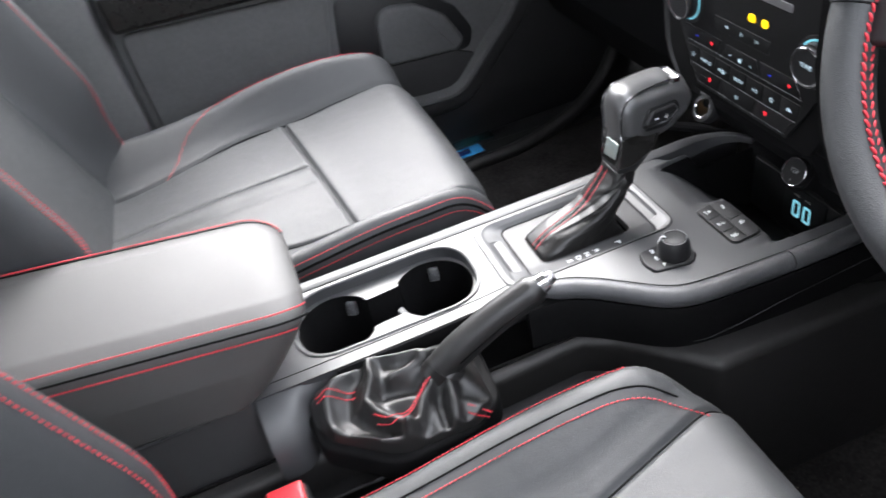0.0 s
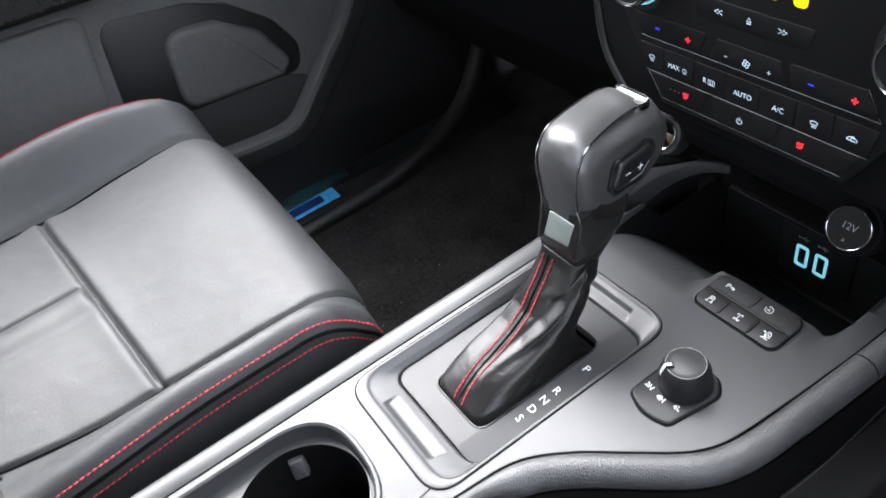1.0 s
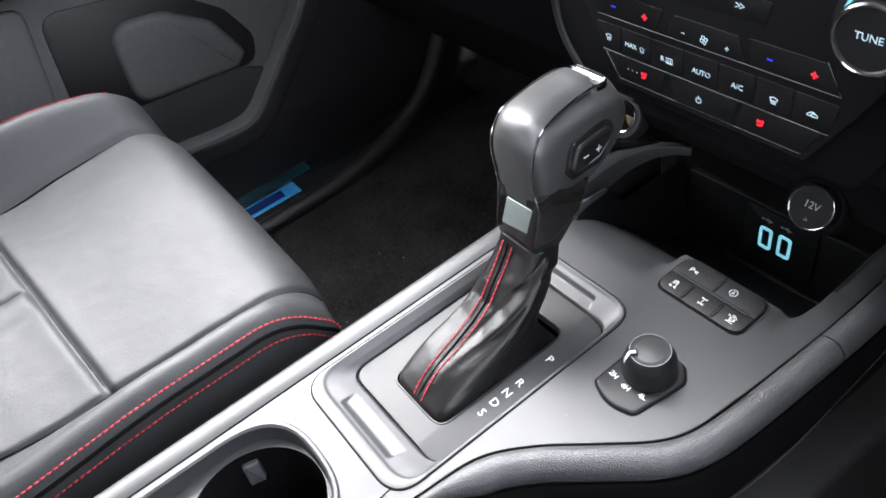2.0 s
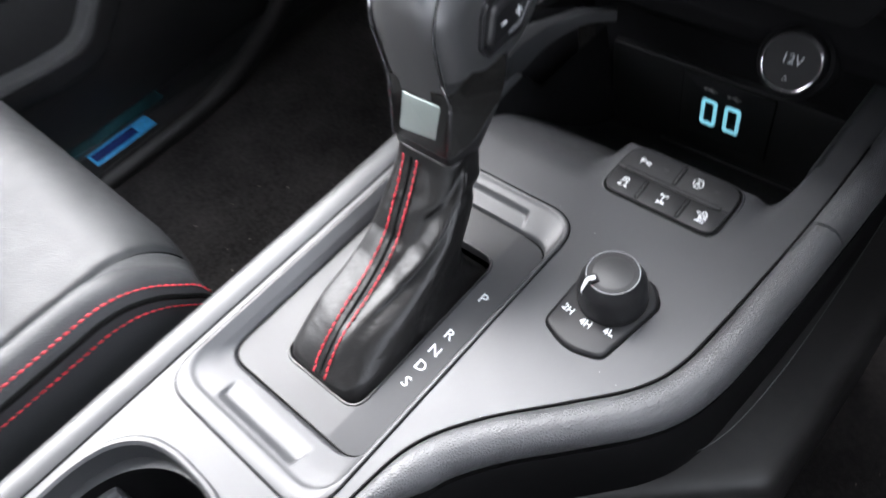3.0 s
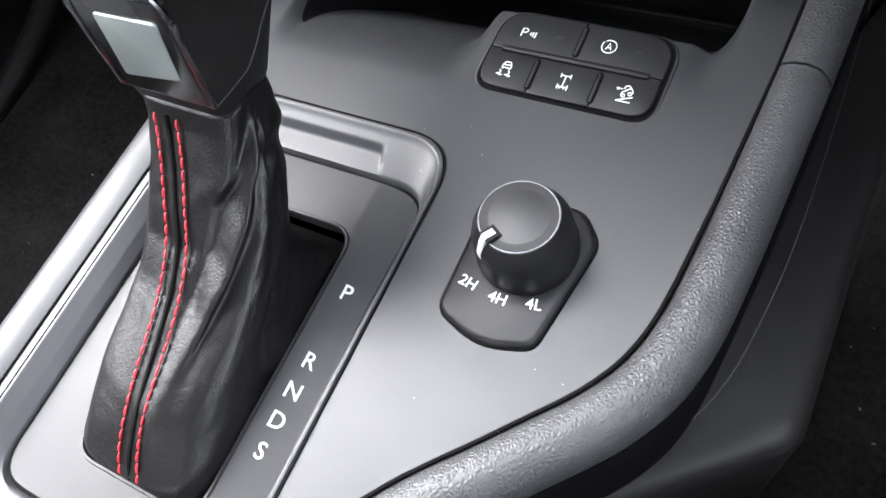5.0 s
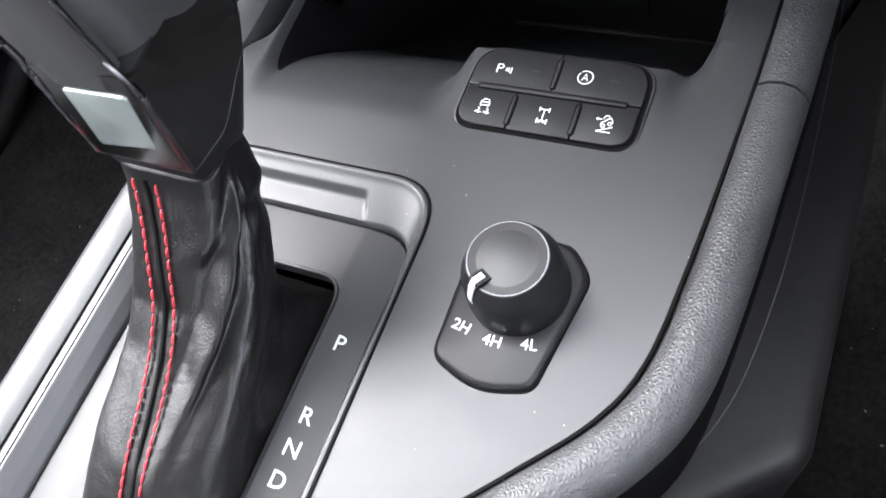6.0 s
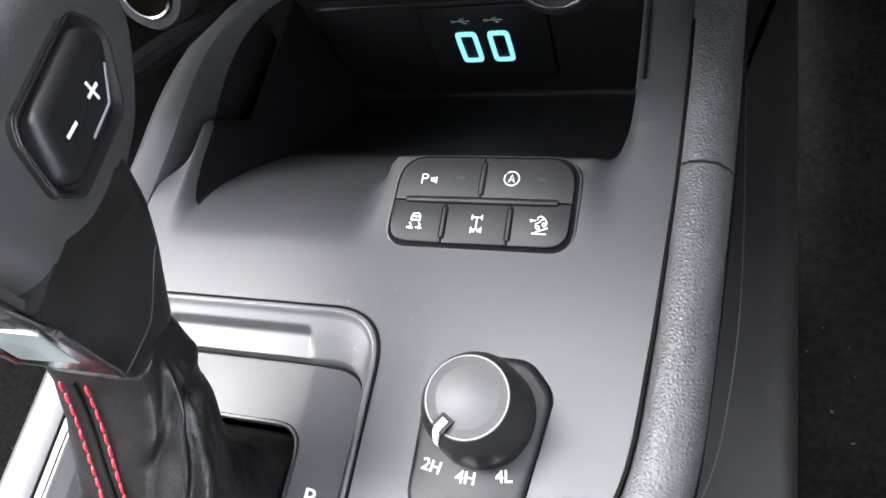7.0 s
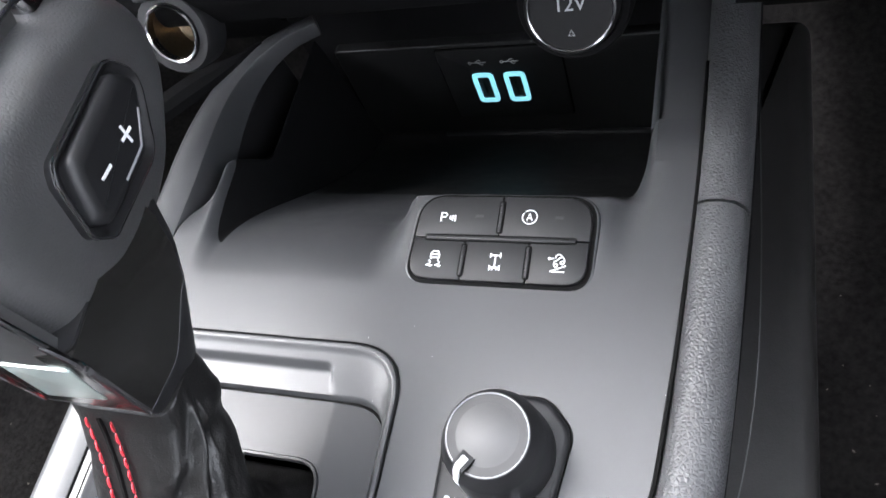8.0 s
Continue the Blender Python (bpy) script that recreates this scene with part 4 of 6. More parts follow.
for kind, (x0, x1, y0, y1) in BUTTONS.items():
    loop = clip_loop([(x * 0.972, 0.0185 + (y - 0.0185) * 0.945) for x, y in bank_loop], x0, x1, y0, y1)
    keys[kind] = part("button", slab(loop, -0.001, 0.0034, 0.0005, 3, tilt), BUTTON, bank, "black push button with a white symbol")


def divider(x0, x1, y0, y1):
    """A slim capsule between the buttons with a black gap all round it."""
    r = 0.49 * min(x1 - x0, y1 - y0)
    groove = part("groove", slab(rrect(x0 - 0.0006, x1 + 0.0006, y0 - 0.0006, y1 + 0.0006, r + 0.0006, 5), 0.0, 0.0036, 0.0001, 1, tilt), SEAM, bank)
    part("divider", slab(rrect(x0, x1, y0, y1, r, 5), 0.0, 0.0041, 0.0004, 2, tilt), BUTTON, groove, "slim black divider")


divider(-0.0290, 0.0300, 0.0175, 0.0193)
divider(-0.0004, 0.0010, 0.0212, 0.0340)
divider(-0.0134, -0.0120, 0.0030, 0.0155)
divider(0.0121, 0.0135, 0.0030, 0.0155)


def icon(kind, x, y, lines, width=0.00055, size=0.96):
    m = tilt @ Matrix.Translation((x, y, 0.0034)) @ Matrix.Diagonal((size, size, 1, 1))
    strokes("symbol", lines, 0.8 * width, m, WHITE, keys[kind])


icon("park", -0.0212, 0.0272, [[(-0.0032, -0.0020), (-0.0032, 0.0020), (-0.0015, 0.0020), (-0.0007, 0.0011), (-0.0015, 0.0001), (-0.0032, 0.0001)],
                              [(0.0008, -0.0010), (0.0008, 0.0006)], [(0.0018, -0.0014), (0.0018, 0.0008)], [(0.0029, -0.0018), (0.0029, 0.0010)]], 0.0006)
icon("auto", 0.0115, 0.0280, [arc(0, 0, 0.0030, 130, -215, 24), [(-0.0011, -0.0015), (0, 0.0017), (0.0011, -0.0015)], [(-0.0007, -0.0005), (0.0007, -0.0005)]], 0.0005)
icon("slip", -0.0240, 0.0094, [[(-0.0020, 0.0004), (-0.0018, 0.0018), (-0.0011, 0.0032), (0.0011, 0.0032), (0.0018, 0.0018), (0.0020, 0.0004), (-0.0020, 0.0004)], [(-0.0017, 0.0018), (0.0017, 0.0018)],
                              [(-0.0015, 0.0004), (-0.0015, -0.0003)], [(0.0015, 0.0004), (0.0015, -0.0003)], [(-0.0034, -0.0030), (-0.0020, -0.0026), (-0.0016, -0.0016), (-0.0024, -0.0008)],
                              [(0.0004, -0.0030), (0.0018, -0.0026), (0.0022, -0.0016), (0.0014, -0.0008)], [(-0.0022, -0.0034), (-0.0006, -0.0030)], [(0.0016, -0.0034), (0.0030, -0.0030)]], 0.0006)
icon("axle", 0.0004, 0.0092, [[(0, -0.0026), (0, 0.0026)], [(-0.0020, 0.0026), (0.0020, 0.0026)], [(-0.0020, -0.0026), (0.0020, -0.0026)], [(-0.0020, 0.0016), (-0.0020, 0.0036)],
                           [(0.0020, 0.0016), (0.0020, 0.0036)], [(-0.0020, -0.0038), (-0.0020, -0.0016)], [(0.0020, -0.0038), (0.0020, -0.0016)], [(-0.0010, -0.0036), (0.0, -0.0018), (0.0010, -0.0036)]], 0.0006)
icon("hill", 0.0245, 0.0096, [[(-0.0030, -0.0036), (0.0030, -0.0010)], [(-0.0030, -0.0036), (0.0026, -0.0036)], arc(-0.0009, -0.0010, 0.0007, 0, 360, 10), arc(0.0015, 0.0002, 0.0007, 0, 360, 10),
                             [(-0.0018, -0.0008), (-0.0016, 0.0006), (-0.0004, 0.0012), (0.0004, 0.0022), (0.0016, 0.0026), (0.0024, 0.0012), (0.0024, 0.0006)], [(-0.0040, 0.0018), (-0.0018, 0.0018)],
                             [(-0.0034, 0.0024), (-0.0041, 0.0018), (-0.0034, 0.0012)], arc(0.0, 0.0024, 0.0012, 20, 200, 8)], 0.00052)
for kind, x in (("park", -0.0085), ("auto", 0.0230)):
    strokes("indicator", [[(x - 0.0016, 0.028), (x + 0.0016, 0.028)]], 0.0012, tilt @ Matrix.Translation((0, 0, 0.0033)), BLACK, keys[kind])

# ---------------------------------------------------------------- rotary drive selector
rotary = thing("drive_selector", (0.09, 0.035, D), "black rotary drive selector knob on a sloped base plate", "rotary switch")
base_loop = rounded([(0.0695, 0.0040), (0.0880, -0.0035), (0.1060, 0.0020), (0.1125, 0.0440), (0.1030, 0.0545), (0.0760, 0.0545), (0.0690, 0.0440)],
                    [0.008, 0.05, 0.007, 0.010, 0.010, 0.010, 0.010], 6)
part("gap", slab([(0.0905 + (x - 0.0905) * 1.03, 0.026 + (y - 0.026) * 1.025) for x, y in base_loop], D - 0.004, D + 0.0003, 0.0002, 1), SEAM, rotary)
base = part("base_plate", slab(base_loop, D - 0.004, D + 0.0028, 0.0022, 4), BUTTON, rotary, "black base plate with white mode letters")
knob_m = Matrix.Translation((0.0905, 0.0345, D + 0.0022)) @ Matrix.Diagonal((0.91, 0.91, 0.97, 1))
turn_knob = part("knob", lathe([(0.0192, 0.0), (0.0196, 0.0010), (0.0193, 0.0060), (0.0183, 0.0160), (0.0179, 0.0170), (0.0154, 0.0222), (0.0148, 0.0230)], 64, knob_m), BUTTON, rotary, "black turning knob")
part("cap_ring", ring_tube([knob_m @ Vector((0.0143 * math.cos(2 * math.pi * k / 64), 0.0143 * math.sin(2 * math.pi * k / 64), 0.0231)) for k in range(64)], 0.00022), GREY_PRINT, turn_knob, "thin bright ring")
part("cap", lathe([(0.0148, 0.0222), (0.0146, 0.0229), (0.0142, 0.0230), (0.0137, 0.0228), (0.0110, 0.0230), (0.0060, 0.0235), (0.0004, 0.0236)], 64, knob_m), TURNER, turn_knob, "dished satin cap")
pm = knob_m @ Matrix.Rotation(radians(238), 4, "Z")
rows = []
for r, h in ((0.0100, 0.0240), (0.0118, 0.0243), (0.0140, 0.0246), (0.0160, 0.0224), (0.0182, 0.0178), (0.0185, 0.0150)):
    w = (0.0012 if r < 0.017 else 0.0008) if r > 0.009 else 0.0008
    rows.append([pm @ Vector(v) for v in ((r, -w, h - 0.001), (r + 0.0002, -w, h + 0.0005), (r + 0.0002, w, h + 0.0005), (r, w, h - 0.001))])
part("pointer", loft(rows), WHITE, turn_knob, "white pointer")
rows = []
for r, h in ((0.0088, 0.0236), (0.0110, 0.0241), (0.0143, 0.0246), (0.0150, 0.0240)):
    w = 0.0026
    rows.append([pm @ Vector(v) for v in ((r, -w, h - 0.001), (r, -w, h + 0.0002), (r, w, h + 0.0002), (r, w, h - 0.001))])
part("pointer_boss", loft(rows), BUTTON, turn_knob)
for words, x, y, turn in (("2H", 0.0765, 0.0156, -10), ("4H", 0.0884, 0.0136, 0), ("4L", 0.1006, 0.0157, 10)):
    lettering("letters", words, 0.0055, Matrix.Translation((x, y, D + 0.0029)) @ Matrix.Rotation(radians(turn), 4, "Z"), WHITE, base, label="white mode letters", bold=0.00004)

# ---------------------------------------------------------------- usb sockets on the rear wall of the pocket
usb = thing("usb_sockets", (0.037, 0.2565, 0.30), "black panel with two lit usb sockets", "usb socket")
wall_m = Matrix(((1, 0, 0, 0.0), (0, 0, -1, 0.2575), (0, 1, 0, 0.0), (0, 0, 0, 1)))
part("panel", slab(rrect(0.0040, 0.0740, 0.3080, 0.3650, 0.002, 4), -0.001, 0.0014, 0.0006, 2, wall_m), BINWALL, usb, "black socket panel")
part("panel_gap", slab(rrect(0.0034, 0.0746, 0.3074, 0.3656, 0.002, 4), -0.001, 0.0010, 0.0006, 2, wall_m), SEAM, usb)
for x in (0.0272, 0.0456):
    outer, inner = rrect(x - 0.0062, x + 0.0062, 0.3220, 0.3465, 0.0034, 5), rrect(x - 0.0036, x + 0.0036, 0.3250, 0.3435, 0.0014, 5)
    ring = sheet(outer, [inner], 0.0022, 0.0012)
    ring.transform(wall_m)
    port = part("light_ring", ring, CYAN, usb, "glowing pale blue ring")
    part("port", slab(inset(inner, -0.0002), -0.001, 0.0006, 0.0002, 1, wall_m), SEAM, port, "black socket opening")
    part("tongue", slab(rrect(x - 0.0012, x + 0.0006, 0.3270, 0.3415, 0.0004, 2), 0.0004, 0.0014, 0.0003, 1, wall_m), DARK, port)
    strokes("symbol", [[(-0.0065, 0.0), (0.0055, 0.0)], [(-0.003, 0.0), (-0.0005, 0.0022), (0.0018, 0.0022)], [(-0.001, 0.0), (0.001, -0.0022), (0.003, -0.0022)],
                       arc(-0.0070, 0, 0.0010, 0, 360, 10)], 0.0008, wall_m @ Matrix.Translation((x + 0.0004, 0.3548, 0.0014)) @ Matrix.Scale(0.76, 4), USB_PRINT, usb)

# ---------------------------------------------------------------- dashboard
dash = thing("dashboard", (0.03, 0.4, 0.06), "black dashboard with glossy centre stack", "dashboard")
# both profiles bulge out of view to keep light off the pocket
UPPER = [(0.34, 0.30), (0.225, 0.415), (0.170, 0.48), (0.140, 0.56), (0.124, 0.630), (0.122, 0.690), (0.135, 0.75), (0.20, 0.83), (0.36, 0.89), (0.62, 0.94), (0.84, 0.93), (0.84, 0.30)]
BULGE = [(0.34, 0.30), (0.27, 0.42), (0.226, 0.56), (0.170, 0.630), (0.142, 0.700), (0.138, 0.770), (0.20, 0.85), (0.36, 0.90), (0.62, 0.94), (0.84, 0.93), (0.84, 0.30)]
for name, side_view, x0, x1 in (("glove_box_side", BULGE, -0.80, -0.126), ("driver_side", UPPER, 0.158, 0.84)):
    part(name, loft([[(x, y, z) for y, z in rounded(side_view, 0.03, 5)] for x in (x0, x0 + 0.3 * (x1 - x0), x1)]), DARK, dash, "black dashboard moulding with an unseen bulge that shades the console")
# centre stack: face, chin and the shelf over the pocket
STACK = [(0.158, 0.518), (0.158, 0.700), (0.175, 0.780), (0.30, 0.86), (0.34, 0.86), (0.34, 0.400), (0.264, 0.397), (0.208, 0.447), (0.184, 0.464), (0.180, 0.478), (0.188, 0.504)]
part("stack_body", loft([[(x, y, z) for y, z in rounded(STACK, 0.008, 4)] for x in (-0.104, 0.03, 0.158)]), DARK, dash, "black centre stack")
face_m = Matrix(((1, 0, 0, 0.0), (0, 0, -1, 0.1580), (0, 1, 0, 0.0), (0, 0, 0, 1)))
part("stack_frame", slab(rounded([(-0.084, 0.510), (0.134, 0.510), (0.160, 0.560), (0.172, 0.760), (-0.124, 0.760), (-0.106, 0.540)], 0.010, 5), -0.03, 0.0015, 0.0015, 3, face_m), DARK, dash, "black stack frame")
part("left_cheek", tube([(-0.085, 0.157, 0.512), (-0.105, 0.157, 0.540), (-0.114, 0.158, 0.58), (-0.123, 0.163, 0.68)], 0.0035, 30, 8), BLACK, dash, "slim grey edge of the stack")
panel = part("control_panel", slab(rounded([(-0.045, 0.5180), (0.103, 0.5180), (0.126, 0.556), (0.150, 0.600), (0.150, 0.690), (-0.092, 0.690), (-0.092, 0.600), (-0.068, 0.556)], 0.006, 5), 0.0, 0.0040, 0.0014, 3, face_m), KEY, dash, "black control panel")


def key_cap(loop, name="key", label="black climate key"):
    return part(name, slab(loop, 0.0036, 0.0047, 0.0006, 2, face_m), KEY, panel, label)


strokes("key_line", [[(-0.0600, 0.5420), (0.1140, 0.5420)], [(-0.0575, 0.5410), (-0.0440, 0.5226), (0.1000, 0.5222)], [(-0.0640, 0.5684), (0.1170, 0.5684), (0.1060, 0.5866)]], 0.00035, face_m @ Matrix.Translation((0, 0, 0.0042)), GREY_PRINT, panel, label="thin grey outline")
CUTS = [(-0.0600, -0.0660), (-0.0425, -0.0425), (-0.0155, -0.0155), (0.0115, 0.0115), (0.0385, 0.0385), (0.0650, 0.0650), (0.0905, 0.0905), (0.1140, 0.1185)]
for (a0, a1), (b0, b1) in zip(CUTS, CUTS[1:]):
    key_cap(rounded([(a0 + 0.0003, 0.5425), (b0 - 0.0003, 0.5425), (b1 - 0.0003, 0.5630), (a1 + 0.0003, 0.5630)], 0.0012, 3))
key_cap(rounded([(-0.0575, 0.5415), (-0.044, 0.5230), (-0.008, 0.5230), (-0.002, 0.5415)], 0.002, 3), "seat_heat_key")
key_cap(rounded([(0.000, 0.5415), (0.006, 0.5225), (0.050, 0.5225), (0.056, 0.5415)], 0.002, 3), "power_key")
key_cap(rounded([(0.0575, 0.5415), (0.054, 0.5230), (0.100, 0.5230), (0.111, 0.5415)], 0.002, 3), "seat_heat_key")
key_cap(rounded([(-0.064, 0.5690), (-0.012, 0.5690), (-0.006, 0.5860), (-0.072, 0.5860)], 0.002, 3), "temperature_key")
key_cap(rounded([(-0.004, 0.5690), (0.056, 0.5690), (0.050, 0.5850), (0.002, 0.5850)], 0.002, 3), "fan_key")
key_cap(rounded([(0.060, 0.5690), (0.117, 0.5690), (0.106, 0.5860), (0.056, 0.5860)], 0.002, 3), "temperature_key")
key_cap(rounded([(-0.016, 0.5960), (0.066, 0.5960), (0.070, 0.6110), (-0.020, 0.6110)], 0.002, 3), "media_key", "black media key")
key_m = face_m @ Matrix.Translation((0, 0, 0.0048))
for words, x, z, s in (("MAX", -0.0335, 0.5520, 0.0050), ("R", -0.0058, 0.5515, 0.0052), ("AUTO", 0.0255, 0.5515, 0.0052), ("A/C", 0.0525, 0.5515, 0.0052)):
    lettering("letters", words, s, key_m @ Matrix.Translation((x, z, 0)), ICE, panel, label="lit pale letters")
def at(x, z):
    return key_m @ Matrix.Translation((x, z, 0))


SCREEN = [[(-0.0030, 0.0018), (0, 0.0030), (0.0030, 0.0018), (0.0018, -0.0006), (0, 0), (-0.0018, -0.0006), (-0.0030, 0.0018)], [(-0.0014, -0.0014), (-0.0010, -0.0028)], [(0, -0.0012), (0.0003, -0.0028)], [(0.0014, -0.0014), (0.0016, -0.0028)]]
strokes("symbol", SCREEN, 0.0007, at(-0.0540, 0.5525) @ Matrix.Scale(0.85, 4), ICE, panel)
strokes("symbol", SCREEN, 0.0006, at(-0.0235, 0.5515) @ Matrix.Scale(0.7, 4), ICE, panel)
strokes("symbol", [[(-0.0026, -0.0016), (-0.0026, 0.0020), (0.0026, 0.0020), (0.0026, -0.0016), (-0.0026, -0.0016)], [(-0.001, -0.0012), (-0.001, 0.001)], [(0.001, -0.0012), (0.001, 0.001)]], 0.0007, at(0.0000, 0.5512), ICE, panel)
strokes("symbol", SCREEN, 0.0008, at(0.0780, 0.5515) @ Matrix.Scale(0.85, 4), ICE, panel)
strokes("symbol", [[(-0.0040, -0.0008), (-0.0024, 0.0012), (0.0004, 0.0022), (0.0026, 0.0008), (0.0040, 0.0000), (0.0038, -0.0012), (-0.0040, -0.0012)], arc(0.0006, -0.0002, 0.0014, 40, 320, 10)], 0.0007, at(0.1030, 0.5520) @ Matrix.Scale(0.85, 4), ICE, panel)
strokes("symbol", [arc(0, 0, 0.0020, 115, 425, 16), [(0, 0.0006), (0, 0.0030)]], 0.0006, at(0.0250, 0.5310), ICE, panel)
for x in (-0.0220, 0.0710):
    strokes("seat_symbol", [[(-0.0018, -0.0016), (0.0012, -0.0016)], [(0.0014, -0.0014), (0.0022, 0.0026)], [(-0.0014, 0.0002), (-0.0014, 0.0022)], [(0.0, 0.0002), (0.0, 0.0022)]], 0.0014, at(x, 0.5325), REDLIGHT, panel, label="glowing red seat symbol")
strokes("indicator", [[(-0.0365, 0.533), (-0.0355, 0.533)], [(-0.0325, 0.533), (-0.0315, 0.533)], [(-0.0285, 0.533), (-0.0275, 0.533)]], 0.0008, key_m, GREY_PRINT, panel)
for k in range(4):
    strokes("fan_symbol", [arc(0.0016 * math.cos(k * 1.571 + 0.4), 0.0016 * math.sin(k * 1.571 + 0.4), 0.0012, 0, 360, 10)], 0.0005, at(0.0260, 0.5750), ICE, panel)
strokes("minus_mark", [[(-0.0012, 0), (0.0012, 0)]], 0.0006, at(0.0100, 0.5750), ICE, panel)
strokes("plus_mark", [[(-0.0014, 0), (0.0014, 0)], [(0, -0.0014), (0, 0.0014)]], 0.0006, at(0.0430, 0.5745), ICE, panel)
for x0, x1 in ((-0.0490, -0.0215), (0.0720, 0.1000)):
    strokes("cooler_mark", [[(-0.0019, 0), (0.0019, 0)]], 0.0009, at(x0, 0.5770), BLUELIGHT, panel, label="glowing blue mark")
    strokes("warmer_mark", [[(-0.0022, 0), (0.0022, 0)], [(0, -0.0022), (0, 0.0022)]], 0.0013, at(x1, 0.5768), REDLIGHT, panel, label="glowing red mark")
strokes("symbol", [[(0.002, -0.0015), (-0.001, 0), (0.002, 0.0015)], [(-0.001, -0.0015), (-0.004, 0), (-0.001, 0.0015)]], 0.0007, at(0.0030, 0.6040), ICE, panel)
strokes("symbol", [[(-0.0018, -0.0002), (0, 0.0022), (0.0018, -0.0002), (-0.0018, -0.0002)], [(-0.0018, -0.0016), (0.0018, -0.0016)]], 0.0006, at(0.0250, 0.6040), ICE, panel)
strokes("symbol", [[(-0.002, -0.0015), (0.001, 0), (-0.002, 0.0015)], [(0.001, -0.0015), (0.004, 0), (0.001, 0.0015)]], 0.0007, at(0.0480, 0.6040), ICE, panel)
for x, w in ((0.0385, 0.0052), (0.0575, 0.0046)):
    part("warning_light", slab(rrect(x - w, x + w, 0.6215, 0.6300, 0.0036, 5), 0.0036, 0.0048, 0.0005, 2, face_m), AMBER, panel, "glowing amber light")
part("disc_slot", slab(rrect(-0.050, 0.092, 0.6480, 0.6560, 0.002, 3), 0.003, 0.0046, 0.0006, 2, face_m), SATIN, panel, "slim silver strip")
# round knobs left and right of the stack
for x, words in ((0.1300, "TUNE"), (-0.0680, "")):
    m = face_m @ Matrix.Translation((x, 0.6130, 0.003)) @ Matrix.Scale(0.93, 4)
    dial = part("dial", lathe([(0.0215, 0.0), (0.0212, 0.012), (0.0205, 0.0150), (0.0190, 0.0158), (0.0182, 0.0150), (0.0178, 0.0146), (0.0004, 0.0150)], 48, m), BUTTON, dash, "black dial with a chrome edge")
    part("chrome_ring", lathe([(0.0216, 0.0095), (0.0217, 0.0125), (0.0209, 0.0154), (0.0196, 0.0163), (0.0186, 0.0158), (0.0188, 0.0120)], 48, m, (False, False)), DARKCHROME, dial, "chrome ring")
    part("light_ring", lathe([(0.0222, 0.0), (0.0240, 0.0), (0.0240, 0.0022), (0.0222, 0.0024)], 48, m, (False, False)), CYAN, dial, "glowing blue ring")
    part("seat_ring", lathe([(0.0242, 0.0), (0.0285, 0.0), (0.0280, 0.0020), (0.0246, 0.0024)], 48, m, (False, False)), BUTTON, dial)
    if words:
        lettering("letters", words, 0.0062, m @ Matrix.Translation((0, 0.0012, 0.0150)), ICE, dial, label="pale lettering")

lip = [(-0.1020, 0.150, 0.436), (-0.0940, 0.166, 0.432), (-0.0810, 0.183, 0.430), (-0.0650, 0.197, 0.429), (-0.0560, 0.210, 0.427)]
part("stack_lip", sweep(lip, [(-0.0055, -0.004), (-0.0060, 0.001), (-0.003, 0.0035), (0.003, 0.0030), (0.006, 0.0), (0.0055, -0.005)], 30, scale=lambda t: 1 - 0.85 * step(0.45, 1.0, t)), DARK, dash, "curved lower lip of the stack")

# ---------------------------------------------------------------- sockets under the stack
def socket(x, name, label, capped):
    ob = thing(name, (x, 0.175, 0.445), label, "power socket")
    m = Matrix.Translation((x, 0.1785, 0.4675)) @ Matrix.Rotation(radians(62), 4, "X") @ Matrix.Scale(0.88 if capped else 0.86, 4)
    if capped:
        part("housing", lathe([(0.0225, -0.010), (0.0225, 0.004), (0.0215, 0.0062), (0.0192, 0.0066), (0.0190, 0.002)], 48, m, (False, False)), DARK, ob, "black housing ring")
        cap = part("cap", lathe([(0.0178, 0.0), (0.0180, 0.0118), (0.0174, 0.0128), (0.0162, 0.0132), (0.0158, 0.0126), (0.0004, 0.0126)], 48, m), KEY, ob, "black push-in cap")
        part("chrome_ring", lathe([(0.0167, 0.0124), (0.0171, 0.0130), (0.0166, 0.0134), (0.0161, 0.0131)], 48, m, (False, False)), DARKCHROME, cap, "thin chrome ring")
        lettering("letters", "12V", 0.0078, m @ Matrix.Translation((0, 0.0015, 0.0127)), GREY_PRINT, cap, label="grey lettering")
        strokes("mark", [[(-0.0012, -0.0104), (0.0012, -0.0104), (0, -0.0082), (-0.0012, -0.0104)]], 0.0004, m @ Matrix.Translation((0, 0, 0.0126)), GREY_PRINT, cap)
    else:
        part("housing", lathe([(0.0205, -0.010), (0.0205, 0.003), (0.0192, 0.0050), (0.0150, 0.0052), (0.0147, 0.001)], 48, m, (False, False)), BLACK, ob, "black housing ring")
        part("metal_ring", lathe([(0.0146, 0.002), (0.0144, 0.0062), (0.0138, 0.0066), (0.0130, 0.0062), (0.0126, 0.0020)], 48, m, (False, False)), CHROME, ob, "bright metal ring")
        part("barrel", lathe([(0.0128, 0.004), (0.0124, -0.016), (0.0060, -0.018), (0.0004, -0.018)], 40, m, (False, True)), BRASS, ob, "open metal barrel")
        part("lid_hinge", slab(rrect(-0.014, 0.006, 0.0165, 0.0195, 0.001, 3), 0.0, 0.008, 0.0008, 2, m), BLACK, ob, "folded lid edge")
    return ob


socket(0.1055, "power_socket", "capped black twelve volt power socket with chrome ring", True)
socket(-0.0620, "lighter_socket", "open lighter socket with a bright metal ring", False)

